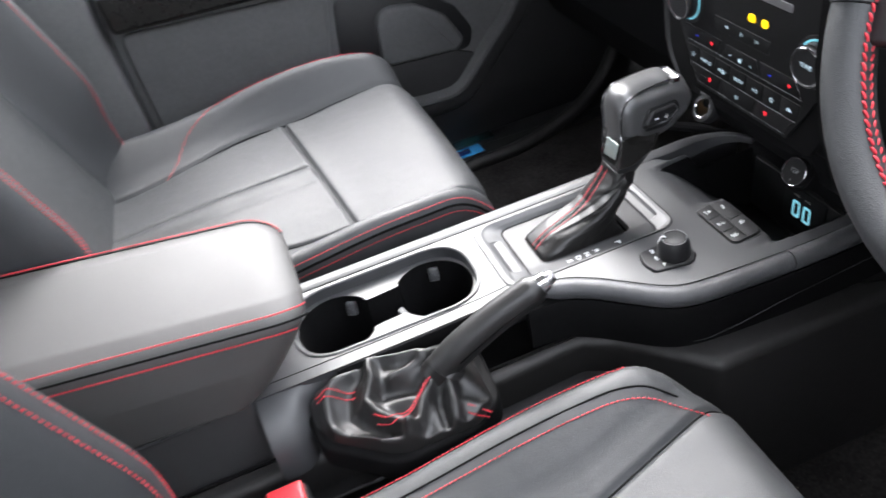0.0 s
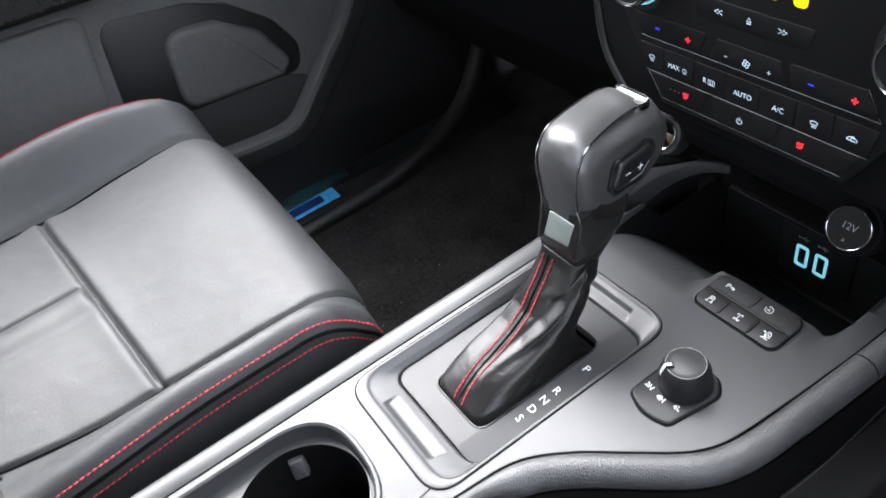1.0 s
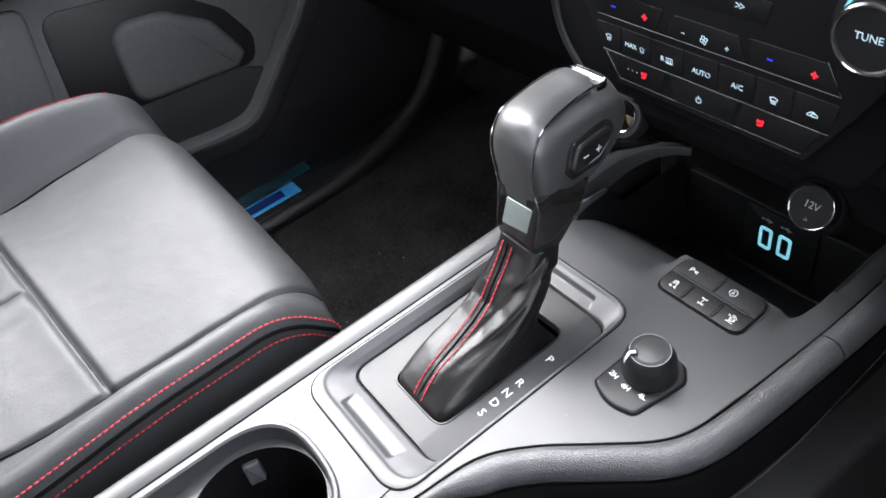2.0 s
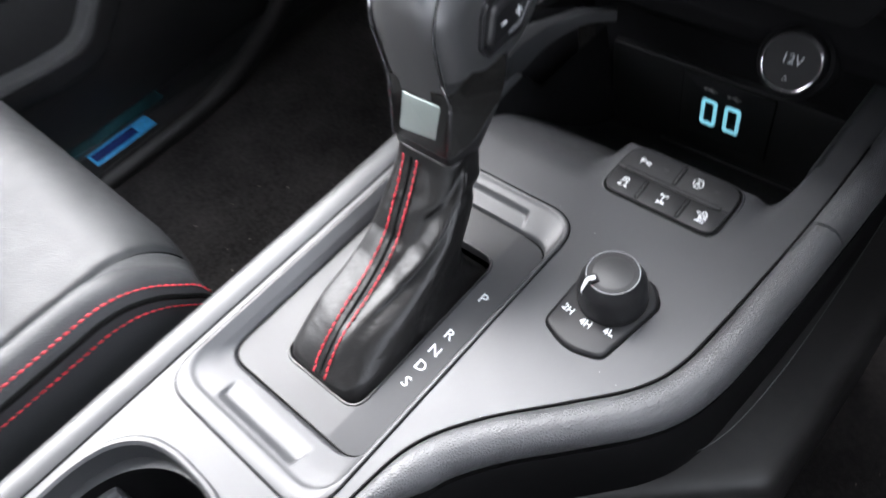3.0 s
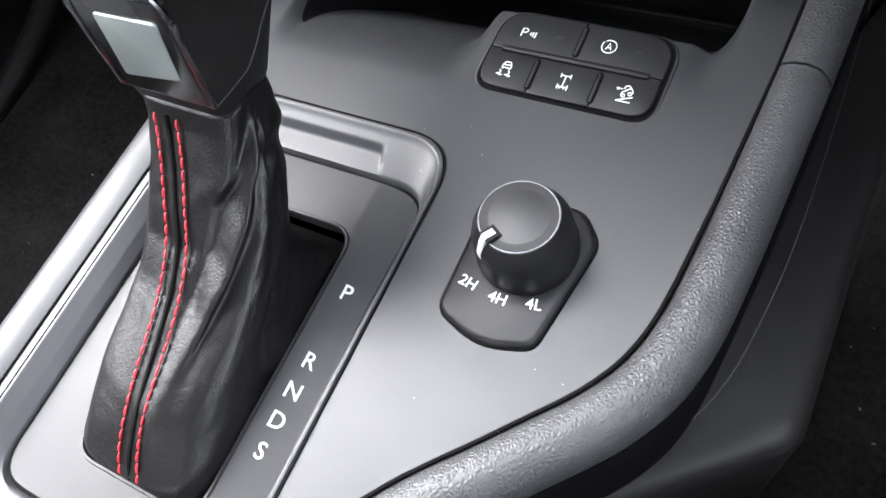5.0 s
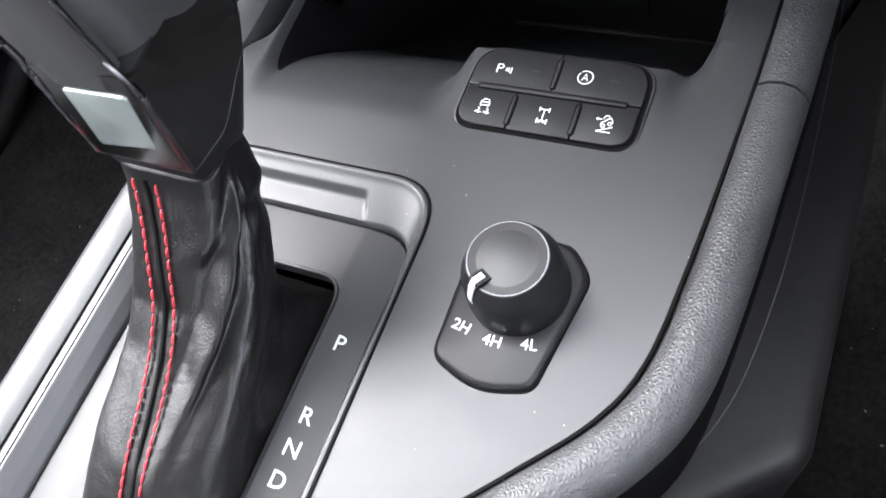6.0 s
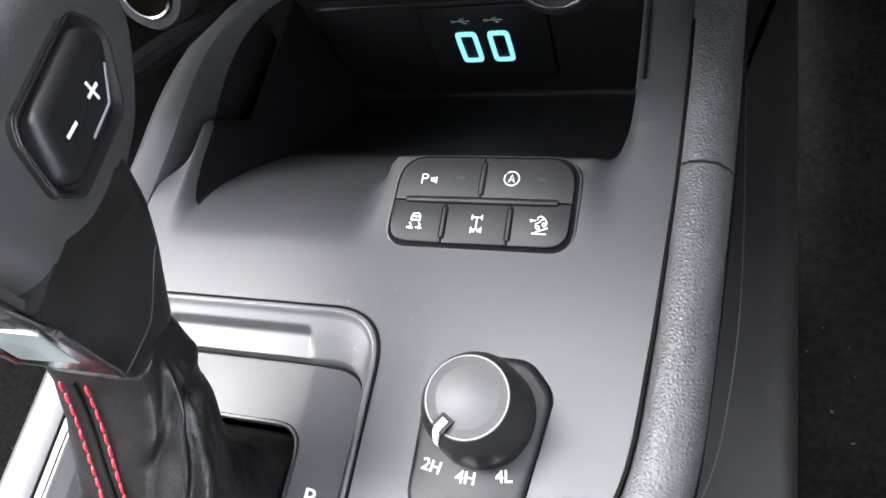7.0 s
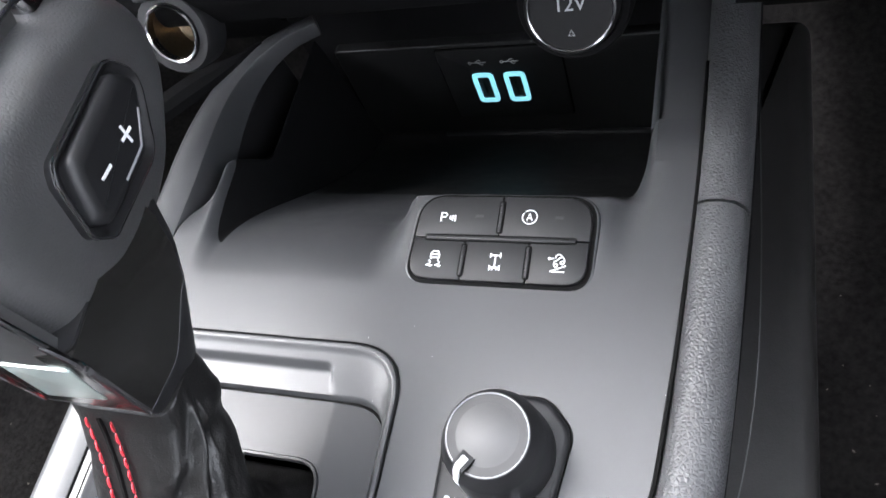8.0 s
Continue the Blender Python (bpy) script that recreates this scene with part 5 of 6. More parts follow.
# ---------------------------------------------------------------- handbrake
brake = thing("handbrake", (0.11, -0.28, 0.37), "black handbrake lever with chrome button and leather boot", "handbrake")
frame_loop = rounded([(0.062, -0.399), (0.122, -0.394), (0.179, -0.325), (0.176, -0.240), (0.152, -0.205), (0.072, -0.200), (0.063, -0.250)], [0.02, 0.03, 0.05, 0.04, 0.03, 0.02, 0.05], 6)
lip_rows = []
for y, k in ((-0.440, 1.0), (-0.425, 1.0), (-0.412, 0.95), (-0.402, 0.80), (-0.395, 0.55), (-0.388, 0.32), (-0.375, 0.22), (-0.350, 0.18)):
    lip_rows.append([(0.056 + dx * k, y, z) for dx, z in ((0.0, 0.330), (0.0, 0.4070), (0.010, 0.4040), (0.024, 0.3970), (0.036, 0.3860), (0.046, 0.3720), (0.052, 0.3560), (0.054, 0.330))])
part("boot_surround", loft(lip_rows), PLASTIC, brake, "satin plastic shoulder behind the boot", sharp=60)
part("boot_frame", slab(frame_loop, 0.345, 0.3750, 0.006, 4), DARK, brake, "black frame round the boot")


def near_line(x, y, line):
    """Distance in plan from a point to a polyline."""
    best = 9.0
    for (ax, ay), (bx, by) in zip(line, line[1:]):
        dx, dy = bx - ax, by - ay
        t = max(0.0, min(1.0, ((x - ax) * dx + (y - ay) * dy) / (dx * dx + dy * dy)))
        best = min(best, math.hypot(x - ax - t * dx, y - ay - t * dy))
    return best


# soft billows of the boot: crest or valley lines, height and half width
BILLOWS = (
    ([(0.068, -0.335), (0.075, -0.360), (0.090, -0.373), (0.114, -0.376), (0.133, -0.369), (0.152, -0.341), (0.174, -0.300)], 0.011, 0.0050),
    ([(0.064, -0.318), (0.092, -0.321), (0.112, -0.334), (0.128, -0.328), (0.147, -0.311), (0.160, -0.303)], 0.017, 0.0050),
    ([(0.161, -0.303), (0.156, -0.292), (0.141, -0.283), (0.130, -0.269), (0.116, -0.256)], 0.014, 0.0050),
    ([(0.070, -0.308), (0.080, -0.289), (0.086, -0.268), (0.099, -0.252)], 0.015, 0.0055),
    ([(0.100, -0.303), (0.098, -0.284), (0.096, -0.268)], 0.009, 0.0040),
    ([(0.120, -0.250), (0.142, -0.252), (0.166, -0.258)], 0.013, 0.0050),
    ([(0.158, -0.246), (0.168, -0.224)], 0.008, 0.0070),
    ([(0.152, -0.272), (0.176, -0.276)], 0.005, 0.0080),
    ([(0.078, -0.336), (0.092, -0.349), (0.110, -0.356), (0.126, -0.347), (0.147, -0.324)], -0.009, 0.0060),
    ([(0.106, -0.317), (0.108, -0.302), (0.116, -0.285)], -0.010, 0.0055),
    ([(0.132, -0.312), (0.136, -0.298)], -0.006, 0.0050),
    ([(0.138, -0.266), (0.165, -0.268)], -0.008, 0.0050),
)
rows = []
base_loop = rounded([(0.063, -0.394), (0.119, -0.388), (0.172, -0.322), (0.174, -0.240), (0.156, -0.214), (0.080, -0.214), (0.069, -0.250)], [0.02, 0.03, 0.05, 0.03, 0.02, 0.02, 0.05], 8)
base_ring = smooth_path([(*p, 0) for p in base_loop + base_loop[:1]], 160)[:160]
for i in range(49):
    h = i / 48
    row = []
    for p in base_ring:
        a = math.atan2(p.y + 0.246, p.x - 0.115)
        tx, ty = 0.115 + 0.0165 * math.cos(a), -0.246 + 0.0165 * math.sin(a)
        x, y = p.x + (tx - p.x) * h, p.y + (ty - p.y) * h
        z = 0.368 + 0.016 * step(0.12, 0.07, x) + 0.012 * step(0.0, 0.08, h) + 0.022 * h
        amp = step(0.0, 0.10, h) * step(1.0, 0.90, h)
        for line, height, w in BILLOWS:
            z += amp * 0.92 * height * bell(near_line(x, y, line), 1.3 * w)
        z += amp * 0.0020 * noise.noise((x * 45, y * 45, 3.0))
        row.append((x, y, z + 0.010 * step(0.93, 1.0, h)))
    rows.append(row)
bboot = part("boot", loft(rows, True, (False, True)), BOOTSKIN, brake, "creased black leather boot", sharp=85)


def on_boot(x, y, out=0.0012):
    """The boot's surface over a point of the plan, and its slope."""
    near = sorted((Vector(q) for r in rows for q in r), key=lambda q: (q.x - x) ** 2 + (q.y - y) ** 2)[:9]
    z = sum(q.z for q in near) / 9
    gx = sum((q.x - x) * (q.z - z) for q in near) / max(1e-9, sum((q.x - x) ** 2 for q in near))
    gy = sum((q.y - y) * (q.z - z) for q in near) / max(1e-9, sum((q.y - y) ** 2 for q in near))
    n = Vector((-0.6 * gx, -0.6 * gy, 1)).normalized()
    return Vector((x, y, z)) + n * out, n


for line in ([(0.082, -0.381), (0.083, -0.363), (0.089, -0.341)], [(0.088, -0.381), (0.089, -0.363), (0.095, -0.342)],
             [(0.128, -0.331), (0.141, -0.317), (0.137, -0.298), (0.125, -0.277), (0.113, -0.257)], [(0.134, -0.331), (0.148, -0.313), (0.143, -0.296), (0.131, -0.275), (0.119, -0.258)],
             [(0.160, -0.243), (0.166, -0.222)], [(0.165, -0.246), (0.170, -0.226)]):
    fine = smooth_path([(*p, 0) for p in line], 14)
    pn = [on_boot(p.x, p.y) for p in fine]
    zs = [p.z for p, n in pn]
    flat = [(p.x, p.y, max(zs[i], sum(zs[max(0, i - 2):i + 3]) / len(zs[max(0, i - 2):i + 3]))) for i, (p, n) in enumerate(pn)]
    if len(line) == 2:
        flat = [(x, y, flat[0][2] + (flat[-1][2] - flat[0][2]) * i / (len(flat) - 1) + 0.001) for i, (x, y, _) in enumerate(flat)]
    stitch_line(flat, [n for p, n in pn], 0.0034, bboot, 0.0008)
lever_path = [(0.1145, -0.256, 0.402), (0.1150, -0.232, 0.4225), (0.1175, -0.190, 0.4480), (0.1215, -0.150, 0.4680), (0.1225, -0.137, 0.4745)]
ell = lambda w, h, n=20: [(w * math.cos(2 * math.pi * k / n), h * math.sin(2 * math.pi * k / n)) for k in range(n)]
grip = part("grip", sweep(lever_path, ell(0.0172, 0.0186), 40, scale=lambda t: 1.0 - 0.14 * t - 0.22 * step(0.93, 1.0, t)), BOOTSKIN, brake, "black leather grip")
part("grip_seam", tube([(0.1318, -0.235, 0.4220), (0.1336, -0.19, 0.4480), (0.1362, -0.150, 0.4680)], 0.0007, 24, 6), SEAM, grip)
part("chrome_cap", sweep([(0.1222, -0.1400, 0.4730), (0.1232, -0.1340, 0.4762), (0.1240, -0.1290, 0.4788)], ell(0.0098, 0.0108), 8, scale=lambda t: 1.0 - 0.14 * t * t), CHROME, brake, "chrome end cap")
part("button", sweep([(0.1238, -0.1300, 0.4782), (0.1249, -0.1235, 0.4817)], ell(0.0066, 0.0072), 8, scale=lambda t: 1.0 - 0.25 * t ** 3), SATIN, brake, "silver push button")
part("sleeve", sweep([(0.1146, -0.259, 0.3990), (0.1148, -0.249, 0.4075)], ell(0.0182, 0.0196), 6), SOFT, brake)

# ---------------------------------------------------------------- armrest
arm = thing("armrest", (-0.02, -0.58, 0.33), "padded black vinyl armrest lid with red double stitching", "armrest")
AX0, AX1 = -0.1150, 0.0750


def arm_top(y):
    return 0.508 + 0.145 * (-0.37 - y)


def arm_section(y, shrink, z_cut):
    top_z, low = arm_top(y) - shrink * 0.9, 0.412 + 0.10 * (-0.37 - y) * 0.5 + z_cut
    x0, x1 = AX0 + shrink * 1.5, AX1 - shrink * 1.5
    pts = []
    spec = [(x0, low, 0.008), (x1, low, 0.008), (x1 + 0.003, (low + top_z) / 2, 0.03), (x1 - 0.001, top_z - 0.003, 0.016), (x1 - 0.030, top_z + 0.003, 0.03),
            (x0 + 0.030, top_z + 0.003, 0.03), (x0 + 0.001, top_z - 0.003, 0.016), (x0 - 0.003, (low + top_z) / 2, 0.03)]
    lean = 0.80 * step(-0.56, -0.36, y)
    return [(x, y - lean * max(0.0, arm_top(y) - 0.014 - z) , z) for x, z in rounded([(x, z) for x, z, r in spec], [r for *_, r in spec], 6)]


rows = [arm_section(-0.354 - 0.045 * (1 - math.cos(math.pi / 2 * i / 10)), 0.020 * (1 - math.sin(math.pi / 2 * i / 10)), 0.040 * (1 - math.sin(math.pi / 2 * i / 10))) for i in range(11)]
rows += [arm_section(-0.399 - 0.43 * i / 30, 0.0, 0.0) for i in range(1, 31)]
lid = part("lid", loft(rows), VINYL, arm, "padded vinyl lid", sharp=60)
part("bin_body", box(-0.098, 0.066, -0.83, -0.440, 0.20, 0.418, 0.012), POCKET, arm, "dark grey storage box under the lid")
part("lid_gap", box(-0.102, 0.0695, -0.825, -0.450, 0.4135, 0.4165, 0.001), PLASTIC, arm, "thin bright joint line")


def arm_line(side, inward, dz, n=24):
    """A line along the lid's edge that follows its rounded front end."""
    pts = []
    for k in range(n + 1):
        y = (-0.3560 if dz > -0.01 else -0.3700) - 0.450 * (k / n) ** 1.6
        th = math.acos(max(-1.0, min(1.0, 1 - (-0.354 - y) / 0.045))) if y > -0.399 else math.pi / 2
        shrink = 0.020 * (1 - math.sin(th))
        x = (AX1 - 1.5 * shrink - inward) if side > 0 else (AX0 + 1.5 * shrink + inward)
        pts.append((x, y, arm_top(y) - 0.9 * shrink + dz))
    return pts


for side in (1, -1):
    for inward, dz, nrm in ((0.0085, 0.0014, (0.35 * side, 0.1, 1)), (-0.0012, -0.0150, (side, 0.1, 0.1))):
        line = arm_line(side, inward, dz)
        stitch_line(line, [nrm] * len(line), 0.0042, lid, 0.0011)
    part("piping", tube(arm_line(side, 0.0012, -0.0058), 0.0012, 60, 8), SEAM, lid, "dark piping")


# ---------------------------------------------------------------- seats
def seat(name, cx, s, label, fore=0.0):
    """A front seat; s is +1 when its inner side faces +x."""
    ob = thing(name, (cx, -0.35, 0.06), label, "car seat", "front seats")
    HW = 0.250

    def bolster_top(inner, y):
        if inner:
            return (0.424 if s > 0 else 0.416) - (0.020 if s > 0 else 0.030) * step(-0.20, -0.45, y) - 0.022 * step(-0.15, -0.07, y)
        return 0.418 + 0.029 * bell(y + 0.25, 0.16 if y < -0.25 else 0.25) - 0.010 * step(-0.20, -0.08, y)

    SEAM_V = 0.355

    def edge_of(y):
        if s < 0:
            return 0.142 + 0.040 * max(0.0, min(1.0, (y + 0.235) / 0.138))
        return 0.178 + 0.012 * step(-0.30, -0.10, y) - 0.05 * step(-0.30, -0.60, y)

    def top_z(u, y, v):
        """Height of the cushion; u runs from the outer (-) to the inner (+) side."""
        z = 0.379 + 0.004 * math.cos(u / 0.18 * 1.5) + 0.010 * step(-0.30, -0.12, y) - 0.012 * step(-0.40, -0.62, y)
        edge = edge_of(y)
        w = step(edge - 0.005, 0.236, abs(u))
        z = z * (1 - w) + bolster_top(u > 0, y) * w
        z -= 0.0050 * bell(abs(u) - edge, 0.0040)
        if abs(u) < edge:
            z -= 0.0060 * bell(v - SEAM_V, 0.0042) - 0.0020 * bell(v - SEAM_V, 0.020)
            if v < SEAM_V:
                fade = step(SEAM_V, SEAM_V - 0.012, v)
                z += fade * (0.0030 * step(0.024, 0.004, abs(u - 0.012)) - 0.0035 * bell(u + 0.010, 0.0030) - 0.0015 * bell(u - 0.036, 0.006))
        z -= 0.0020 * step(edge, edge + 0.02, abs(u)) * bell(abs(u) - edge - 0.030, 0.003)
        z += 0.0010 * noise.noise((u * 16, y * 16, 2.0 + s)) + 0.0004 * noise.noise((u * 60, y * 60, 5.0))
        return z

    FRONT = -0.100

    def surf(u, v):
        """v: metres along the seat from the back, past the front roll; u: metres across, past the side roll."""
        y = -0.64 + v + 0.1125 * u * bell(v - SEAM_V, 0.14) * step(0.26, 0.19, abs(u)) * (1 if s > 0 else 0)
        au, sg = abs(u), (1 if u >= 0 else -1)
        drop_side = 0.0
        uu = au
        if au > HW - 0.022:
            t = (au - (HW - 0.022)) / 0.03456
            if t < 1:
                uu, drop_side = HW - 0.022 + 0.022 * math.sin(t * math.pi / 2), 0.022 * (1 - math.cos(t * math.pi / 2))
            else:
                uu, drop_side = HW + 0.004 * math.sin(min(1, (t - 1) * 0.25) * math.pi), 0.022 + (au - HW - 0.01256)
        yy, drop_front = y, 0.0
        corner = 0.016 * step(0.13, 0.25, au) ** 1.5 if s > 0 else 0.046 * step(0.165, 0.262, au) ** 1.3
        front = FRONT + 0.030 - corner
        r = 0.05
        if y > front - r:
            t = (y - (front - r)) / (r * 1.5708)
            if t < 1:
                yy, drop_front = front - r + r * math.sin(t * math.pi / 2), r * (1 - math.cos(t * math.pi / 2))
            else:
                yy, drop_front = front - 0.06 * (1 - math.exp(-(t - 1) * 0.6)), r + (y - (front - r) - r * 1.5708)
        z = top_z(min(au, HW - 0.003) * sg, min(y, front - 0.01), v) - drop_side - drop_front * (1 - 0.25 * step(0.2, 0.25, au))
        return Vector((cx + s * sg * uu, yy + fore, max(z, 0.16)))

    side = [k / 30 for k in range(31)] + [1 - d for d in (0.045, 0.03, 0.022, 0.014, 0.007)] + [1 + d for d in (0.007, 0.014, 0.022, 0.03, 0.045)] + [1 + k / 40 for k in range(2, 41)]
    across = sorted({round(a, 4) for a in side} | {-round(a, 4) for a in side} | {round(d, 4) for d in (-0.075, -0.065, -0.06, -0.05, -0.045)})
    vs = sorted({round(0.80 * k / 130, 4) for k in range(131)} | {round(SEAM_V + d, 4) for d in (-0.012, -0.008, -0.006, -0.004, -0.002, 0, 0.002, 0.004, 0.006, 0.009)})

    def spread(a, v):
        e = edge_of(-0.64 + v)
        return a * e if abs(a) <= 1 else (1 if a > 0 else -1) * (e + (abs(a) - 1) * (0.46 - e))

    cushion = part("cushion", loft([[surf(spread(a, v), v) for a in across] for v in vs], closed=False), LEATHER, ob, "black leather seat cushion with panel seams", sharp=75)

    def run(uv, out=0.0006):
        pts, nor = [], []
        for u, v in uv:
            p = surf(u, v)
            n = (surf(u + 0.002, v) - surf(u - 0.002, v)).cross(surf(u, v + 0.002) - surf(u, v - 0.002)) * s
            n = n.normalized() if n.length > 1e-12 else Vector((0, 0, 1))
            pts.append(p + n * out)
            nor.append(n)
        return pts, nor

    # inner side: two red rows with dark piping between
    if s > 0:
        lines = [[(off, 0.06 + 0.52 * k / 30) for k in range(31)] for off in (0.2480, 0.2660, 0.2570)]
    else:
        near_row = [(0.212, 0.08 + 0.05 * k) for k in range(8)] + [(0.211, 0.465), (0.204, 0.492), (0.189, 0.516), (0.172, 0.537)]
        lines = [near_row, [(0.250 - 0.010 * step(0.44, 0.50, 0.06 + 0.43 * k / 30), 0.06 + 0.43 * k / 30) for k in range(31)], [(u + 0.010, v + 0.004) for u, v in near_row[:-1]]]
    for uv in lines[:2]:
        pts, nor = run(uv)
        (stitch_row if s > 0 else stitch_line)(pts, nor, 0.0050, cushion, 0.0007)
    pts, nor = run(lines[2], 0.0002)
    part("piping", tube(pts, 0.0018 if s > 0 else 0.0010, 90, 6), SEAM, cushion, "dark piping")
    # outer bolster: one red row that bends in towards the back
    pts, nor = run([(-0.130, 0.13), (-0.165, 0.155), (-0.200, 0.185), (-0.225, 0.23), (-0.234, 0.28), (-0.238, 0.34), (-0.240, 0.42), (-0.240, 0.49), (-0.238, 0.53)])
    stitch_line(pts, nor, 0.0044, cushion, 0.0007)
    # fold across the front bolster corner
    for sg in (1, -1):
        pts, nor = run([(sg * edge_of(-0.64 + v), v) for v in [0.575 - 0.012 * k for k in range(34)]], 0.0003)
        part("fold_seam", tube(pts, 0.0010, 80, 6), SEAM, cushion)
    pts, nor = run([(edge_of(-0.285) * (k / 10 - 1) * 0.98, SEAM_V) for k in range(21)], 0.0)
    part("cross_seam", tube(pts, 0.0008, 60, 6), SEAM, cushion)

    # backrest: leaning shell with forward bolsters
    rows = []
    for i in range(61):
        h = 0.66 * i / 60
        base = Vector((0, -0.60 - 0.30 * h + 1.2 * fore, 0.36 + 0.95 * h))
        fwd = Vector((0, 0.95, 0.30))
        row = []
        for k in range(81):
            u = (k / 40 - 1)
            au = abs(u)
            wide = 0.255 - 0.02 * step(0.4, 0.66, h)
            x = wide * min(1.0, au * 1.25) * (1 if u >= 0 else -1)
            f = 0.085 * step(0.52, 0.72, au) * (0.55 + 0.45 * step(0.02, 0.18, h)) - 0.18 * step(0.76, 1.0, au) - 0.006 * bell(au - 0.50, 0.012)
            x += (1 if u >= 0 else -1) * (0.012 * math.sin(step(0.76, 1.0, au) * math.pi))
            p = base + fwd * f
            row.append((cx + s * x, p.y, p.z))
        rows.append(row)
    rest = part("backrest", loft(rows, closed=False), LEATHER, ob, "black leather backrest with side bolsters", sharp=75)
    for k0 in (68, 70, 12):
        pts = [Vector(rows[i][k0]) for i in range(2, 60, 6)]
        nor = []
        for i in range(2, 60, 6):
            a, b, c = Vector(rows[i][k0]), Vector(rows[i][k0 + 1]), Vector(rows[i + 1][k0])
            n = (b - a).cross(c - a) * s
            n.normalize()
            nor.append(-n if n.y < 0 else n)
        stitch_line([p + n * 0.0008 for p, n in zip(pts, nor)], nor, 0.0050, rest, 0.0008)
    part("seat_base", box(cx - 0.20, cx + 0.20, -0.58, -0.16, 0.10, 0.30, 0.01), DARK, ob, "dark seat base")
    return ob


seat("passenger_seat", -0.386, 1, "black leather passenger seat with red stitching")
seat("driver_seat", 0.446, -1, "black leather driver seat with red stitching", 0.055)

buckle = thing("belt_buckle", (0.155, -0.43, 0.30), "seat belt buckle with a red release button beside the driver seat", "seat belt buckle")
part("housing", box(0.134, 0.172, -0.462, -0.418, 0.25, 0.352, 0.005), BLACK, buckle, "black housing")
part("release", box(0.137, 0.169, -0.459, -0.421, 0.345, 0.362, 0.004), REDPLASTIC, buckle, "red release button")

# ---------------------------------------------------------------- steering wheel
wheel = thing("steering_wheel", (0.42, 0.08, 0.59), "black leather steering wheel with red cross stitching", "steering wheel")
wm = Matrix.Translation((0.42, 0.08, 0.78)) @ Matrix.Rotation(radians(65), 4, "X")
WR = 0.1735
rows = []
for i in range(96):
    a = 2 * math.pi * i / 96
    rows.append([wm @ Vector(((WR + 0.0165 * math.cos(b)) * math.cos(a), (WR + 0.0165 * math.cos(b)) * math.sin(a), 0.0165 * math.sin(b))) for b in [2 * math.pi * k / 20 for k in range(20)]])
rim = part("rim", loft(rows + rows[:1], True, (False, False)), LEATHER, wheel, "black leather rim", sharp=70)
for r, h, sl in ((WR - 0.0155, 0.0062, 24), (WR - 0.0155, -0.0005, -24)):
    pts = [wm @ Vector((r * math.cos(radians(a)), r * math.sin(radians(a)), h)) for a in range(95, 266, 6)]
    nor = [wm.to_3x3() @ Vector((-math.cos(radians(a)), -math.sin(radians(a)), 0.35)) for a in range(95, 266, 6)]
    stitch_row(pts, nor, 0.0062, rim, 0.0011, 1.0, slant=sl)
for a in (196, 344):
    pts = [wm @ Vector(((WR + 0.0168 * math.cos(b)) * math.cos(radians(a)), (WR + 0.0168 * math.cos(b)) * math.sin(radians(a)), 0.0168 * math.sin(b))) for b in [2 * math.pi * k / 16 for k in range(17)]]
    part("rim_seam", tube(pts, 0.0008, 40, 6), SEAM, rim)
part("hub", lathe([(0.070, -0.05), (0.075, -0.01), (0.068, 0.008), (0.04, 0.018), (0.0005, 0.020)], 40, wm), BLACK, wheel, "black padded hub")
for a in (200, 340, 270):
    m = wm @ Matrix.Rotation(radians(a), 4, "Z")
    part("spoke", slab(rounded([(0.05, -0.022), (0.165, -0.014), (0.165, 0.014), (0.05, 0.022)], 0.006, 4), -0.012, 0.004, 0.004, 3, m), BLACK, wheel, "black spoke")
part("column", lathe([(0.045, -0.26), (0.05, -0.05)], 32, wm), DARK, wheel, "black steering column cover")

# ---------------------------------------------------------------- passenger door and sill
door = thing("passenger_door", (-0.86, -0.15, 0.12), "dark grey passenger door panel with a map pocket", "car door")
part("panel", box(-0.90, -0.835, -0.545, 0.80, 0.02, 0.78, 0.012), DOORSKIN, door, "dark grey moulded door panel")
dm = Matrix(((0, 0, 1, -0.835), (1, 0, 0, 0.0), (0, 1, 0, 0.0), (0, 0, 0, 1)))
part("armrest", slab(rounded([(-0.53, 0.535), (0.05, 0.505), (0.20, 0.56), (0.20, 0.61), (-0.53, 0.61)], 0.015, 4), -0.01, 0.055, 0.012, 4, dm), PIANO, door, "gloss black door armrest")
part("insert", slab(rounded([(-0.525, 0.23), (-0.17, 0.30), (-0.135, 0.49), (-0.525, 0.52)], 0.02, 5), -0.004, 0.012, 0.006, 3, dm), DOORSKIN, door, "grey padded insert")
# slightly raised sheet; its black stands for shade in the recess
part("bay_hollow", slab(rounded([(-0.150, 0.290), (0.140, 0.275), (0.150, 0.320), (0.120, 0.375), (0.060, 0.425), (0.0, 0.450), (-0.125, 0.470)], 0.03, 6), -0.004, 0.003, 0.002, 2, dm), BLACK, door, "thin black sheet standing for the shaded recess round the bay")
part("speaker_bay", slab(rounded([(-0.062, 0.296), (0.106, 0.282), (0.128, 0.302), (0.094, 0.368), (0.030, 0.412), (-0.052, 0.424)], [0.03, 0.01, 0.02, 0.04, 0.04, 0.04], 6), -0.004, 0.016, 0.012, 5, dm), DOORSKIN, door, "grey panel over the pocket")
part("pocket", slab(rounded([(-0.50, 0.16), (0.07, 0.185), (0.125, 0.21), (0.150, 0.26), (0.106, 0.281), (-0.50, 0.325)], 0.012, 6), -0.004, 0.005, 0.003, 2, dm), POCKET, door, "dark map pocket")
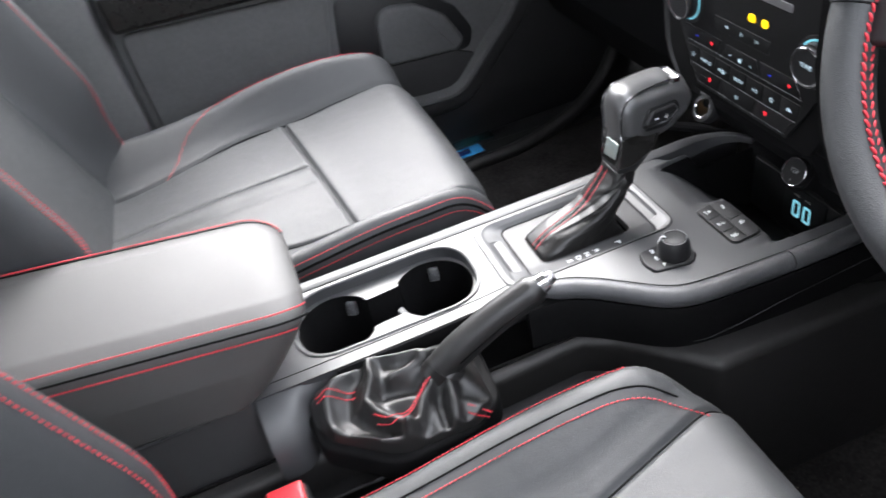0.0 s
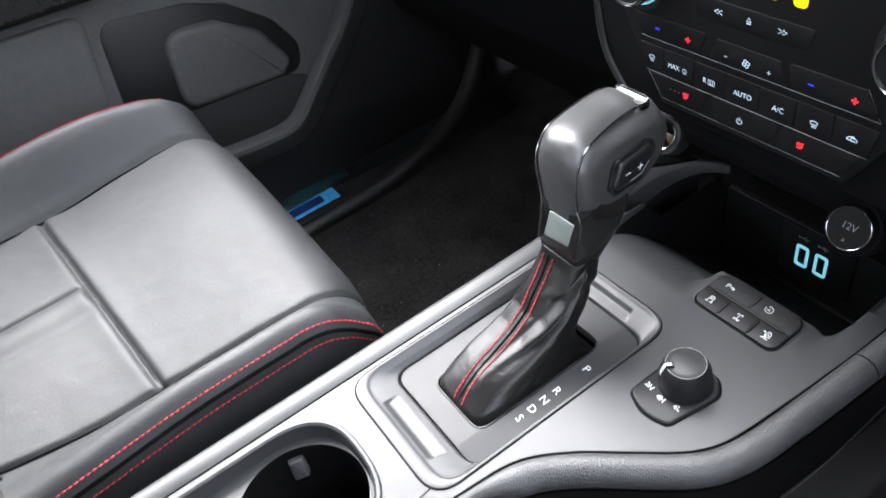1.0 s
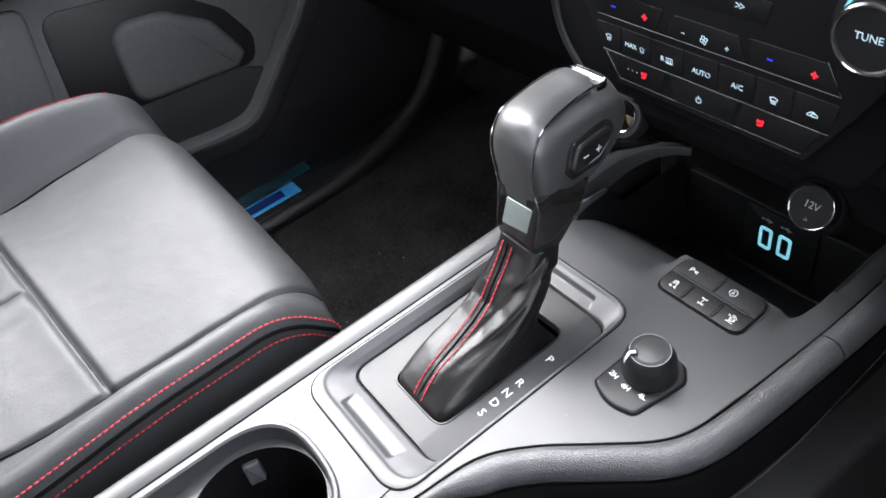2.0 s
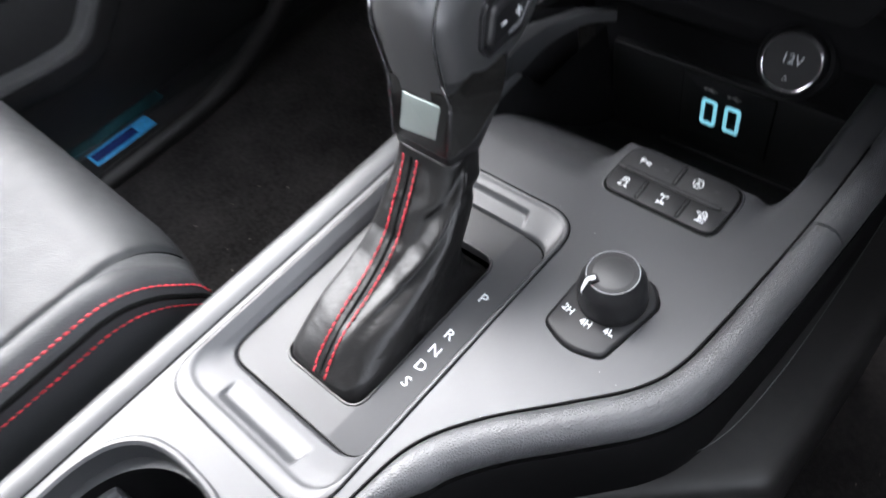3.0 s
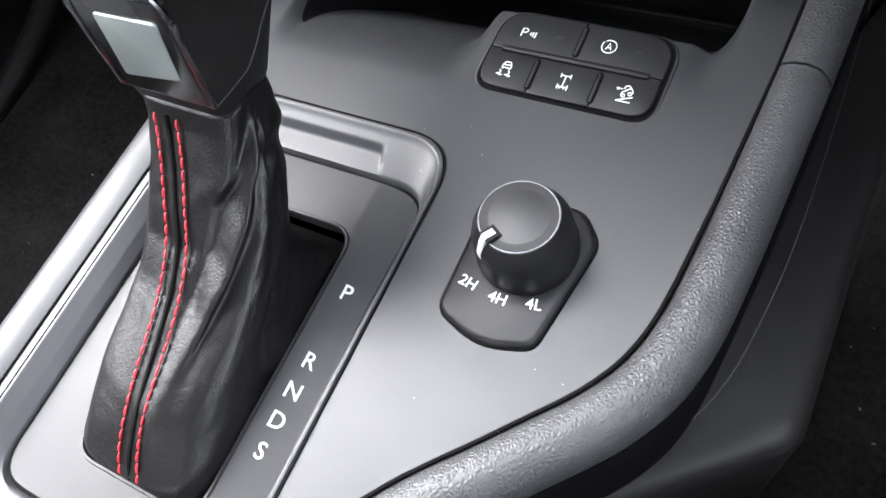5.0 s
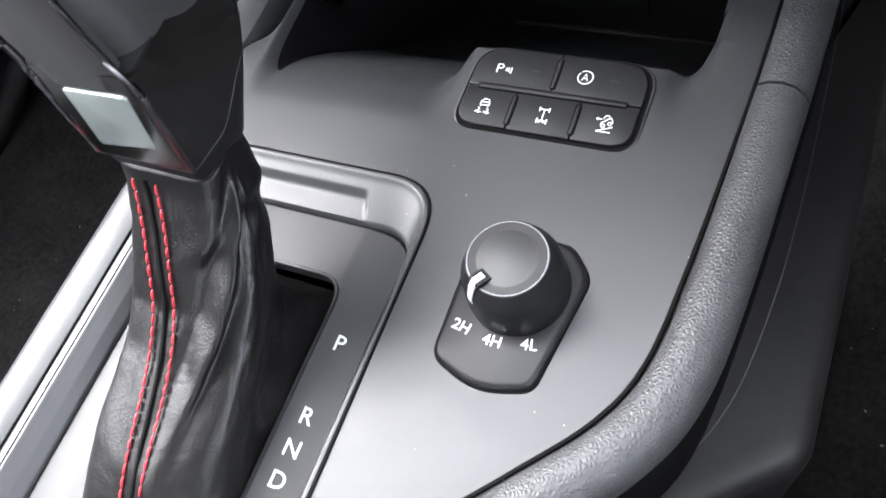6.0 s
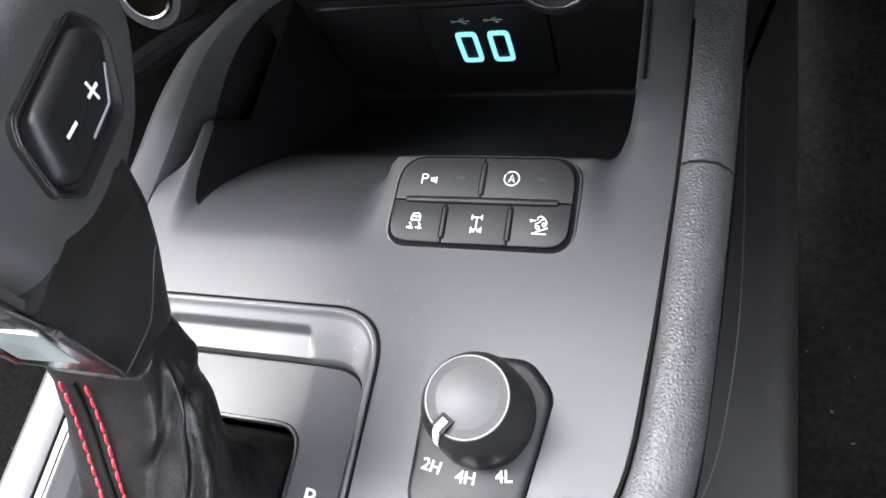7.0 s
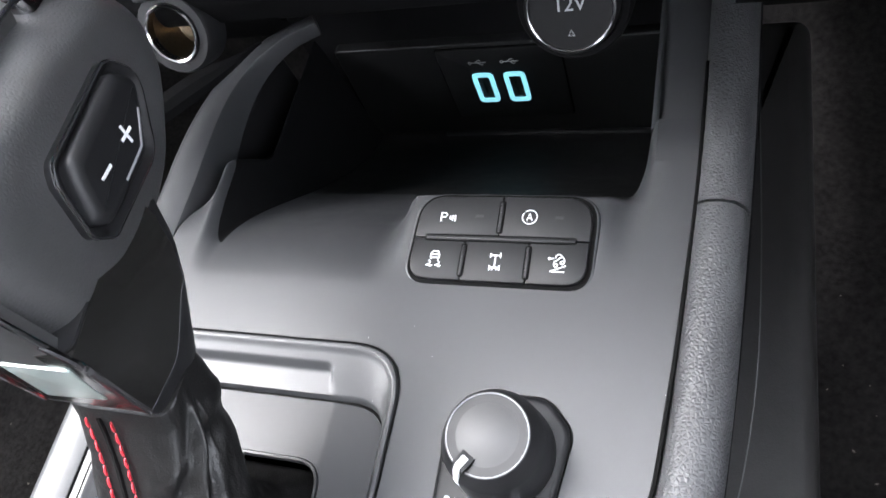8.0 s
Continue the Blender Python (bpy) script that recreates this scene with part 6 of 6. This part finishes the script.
lip = [(-0.825, -0.50, 0.225), (-0.818, -0.30, 0.222), (-0.815, -0.14, 0.212), (-0.815, -0.034, 0.204), (-0.815, 0.036, 0.197), (-0.815, 0.090, 0.201), (-0.815, 0.135, 0.241), (-0.816, 0.182, 0.289), (-0.818, 0.225, 0.330), (-0.822, 0.275, 0.41), (-0.825, 0.31, 0.52)]
part("pocket_rim", sweep(lip, [(-0.006, -0.019), (-0.006, 0.012), (-0.004, 0.015), (0.003, 0.016), (0.006, 0.014), (0.006, -0.019)], 90, up=(1, 0, 0)), FABRIC, door, "raised grey pocket rim")
part("pocket_band", sweep(lip, [(0.006, -0.019), (0.006, 0.008), (0.010, 0.012), (0.034, 0.008), (0.046, -0.004), (0.046, -0.019)], 90, up=(1, 0, 0)), POCKET, door, "dark outer band of the pocket")
part("pocket_front", slab(rounded([(-0.52, 0.04), (0.78, 0.04), (0.78, 0.60), (0.40, 0.60), (0.330, 0.42), (0.250, 0.310), (0.170, 0.225), (0.120, 0.178), (0.04, 0.168), (-0.52, 0.190)], 0.02, 5), -0.03, 0.006, 0.004, 2, dm), BLACK, door, "black lower door moulding")

sill = thing("door_sill", (-0.77, 0.0, 0.05), "black door sill with a blue protective film", "door sill")
part("step", box(-0.836, -0.735, -0.60, 0.80, 0.00, 0.0600, 0.010), BLACK, sill, "black sill moulding")
part("kick_panel", sweep([(-0.712, -0.30, 0.060), (-0.712, 0.05, 0.062), (-0.718, 0.22, 0.070), (-0.745, 0.38, 0.12), (-0.79, 0.50, 0.24)], ell(0.016, 0.015, 14), 40), SIDEPANEL, sill, "black kick panel edge")
part("film", box(-0.792, -0.756, 0.0, 0.106, 0.0600, 0.0612, 0.0004), BLUEFILM, sill, "blue protective film")
part("film_print", box(-0.786, -0.764, 0.004, 0.078, 0.0612, 0.0617, 0.0002), NAVYFILM, sill, "navy printed block")
part("film_flap", box(-0.832, -0.801, -0.06, 0.15, 0.0600, 0.0610, 0.0003), TEALFILM, sill, "dark teal film edge")

# ---------------------------------------------------------------- lint on the carpet and dust along the seams
def specks(name, spots, r0, r1, mat, label, parent=None):
    """Tiny flakes scattered about the given places: (x, y, z, spread, count)."""
    verts, faces = [], []
    for x, y, z, spread, count in spots:
        for _ in range(count):
            px, py = x + random.gauss(0, spread), y + random.gauss(0, spread)
            r, a = random.uniform(r0, r1), random.uniform(0, 6.28)
            n = len(verts)
            for k in range(4):
                q = r * (1.0 if k % 2 else 0.55)
                verts.append((px + q * math.cos(a + k * 1.571), py + q * math.sin(a + k * 1.571), z))
            verts.append((px, py, z + r * 0.5))
            faces += [(n + k, n + (k + 1) % 4, n + 4) for k in range(4)]
    me = bpy.data.meshes.new(name)
    me.from_pydata(verts, [], faces)
    me.materials.append(mat)
    ob = new(name, me)
    attach(ob, parent)
    return tagged(ob, label, "" if parent else "lint", kind="stuff")


random.seed(11)
LINT = material("pale_lint", (0.22, 0.20, 0.17), 0.9, spots=0.3)
DUST = material("pale_dust", (0.60, 0.60, 0.58), 0.9, spots=0.2)
specks("carpet_lint", [(-0.36, 0.12, 0.062, 0.03, 26), (-0.42, 0.06, 0.062, 0.06, 22), (-0.30, 0.22, 0.062, 0.08, 18), (0.34, 0.05, 0.062, 0.08, 24), (0.30, 0.20, 0.062, 0.06, 12)], 0.0006, 0.0018, LINT, "pale lint scattered over the black carpet")
edge_spots = [(*p, D + 0.0008, 0.0006, 1) for p in EDGE[3:11]] + [(-0.0733 + 0.0002 * k, -0.12 + 0.022 * k, D + 0.0006, 0.0005, 1) for k in range(8)]
specks("dust", edge_spots + [(0.05, 0.085, D + 0.0001, 0.020, 6), (0.09, -0.005, D + 0.0001, 0.02, 4)], 0.00012, 0.0003, DUST, "fine pale dust", console)
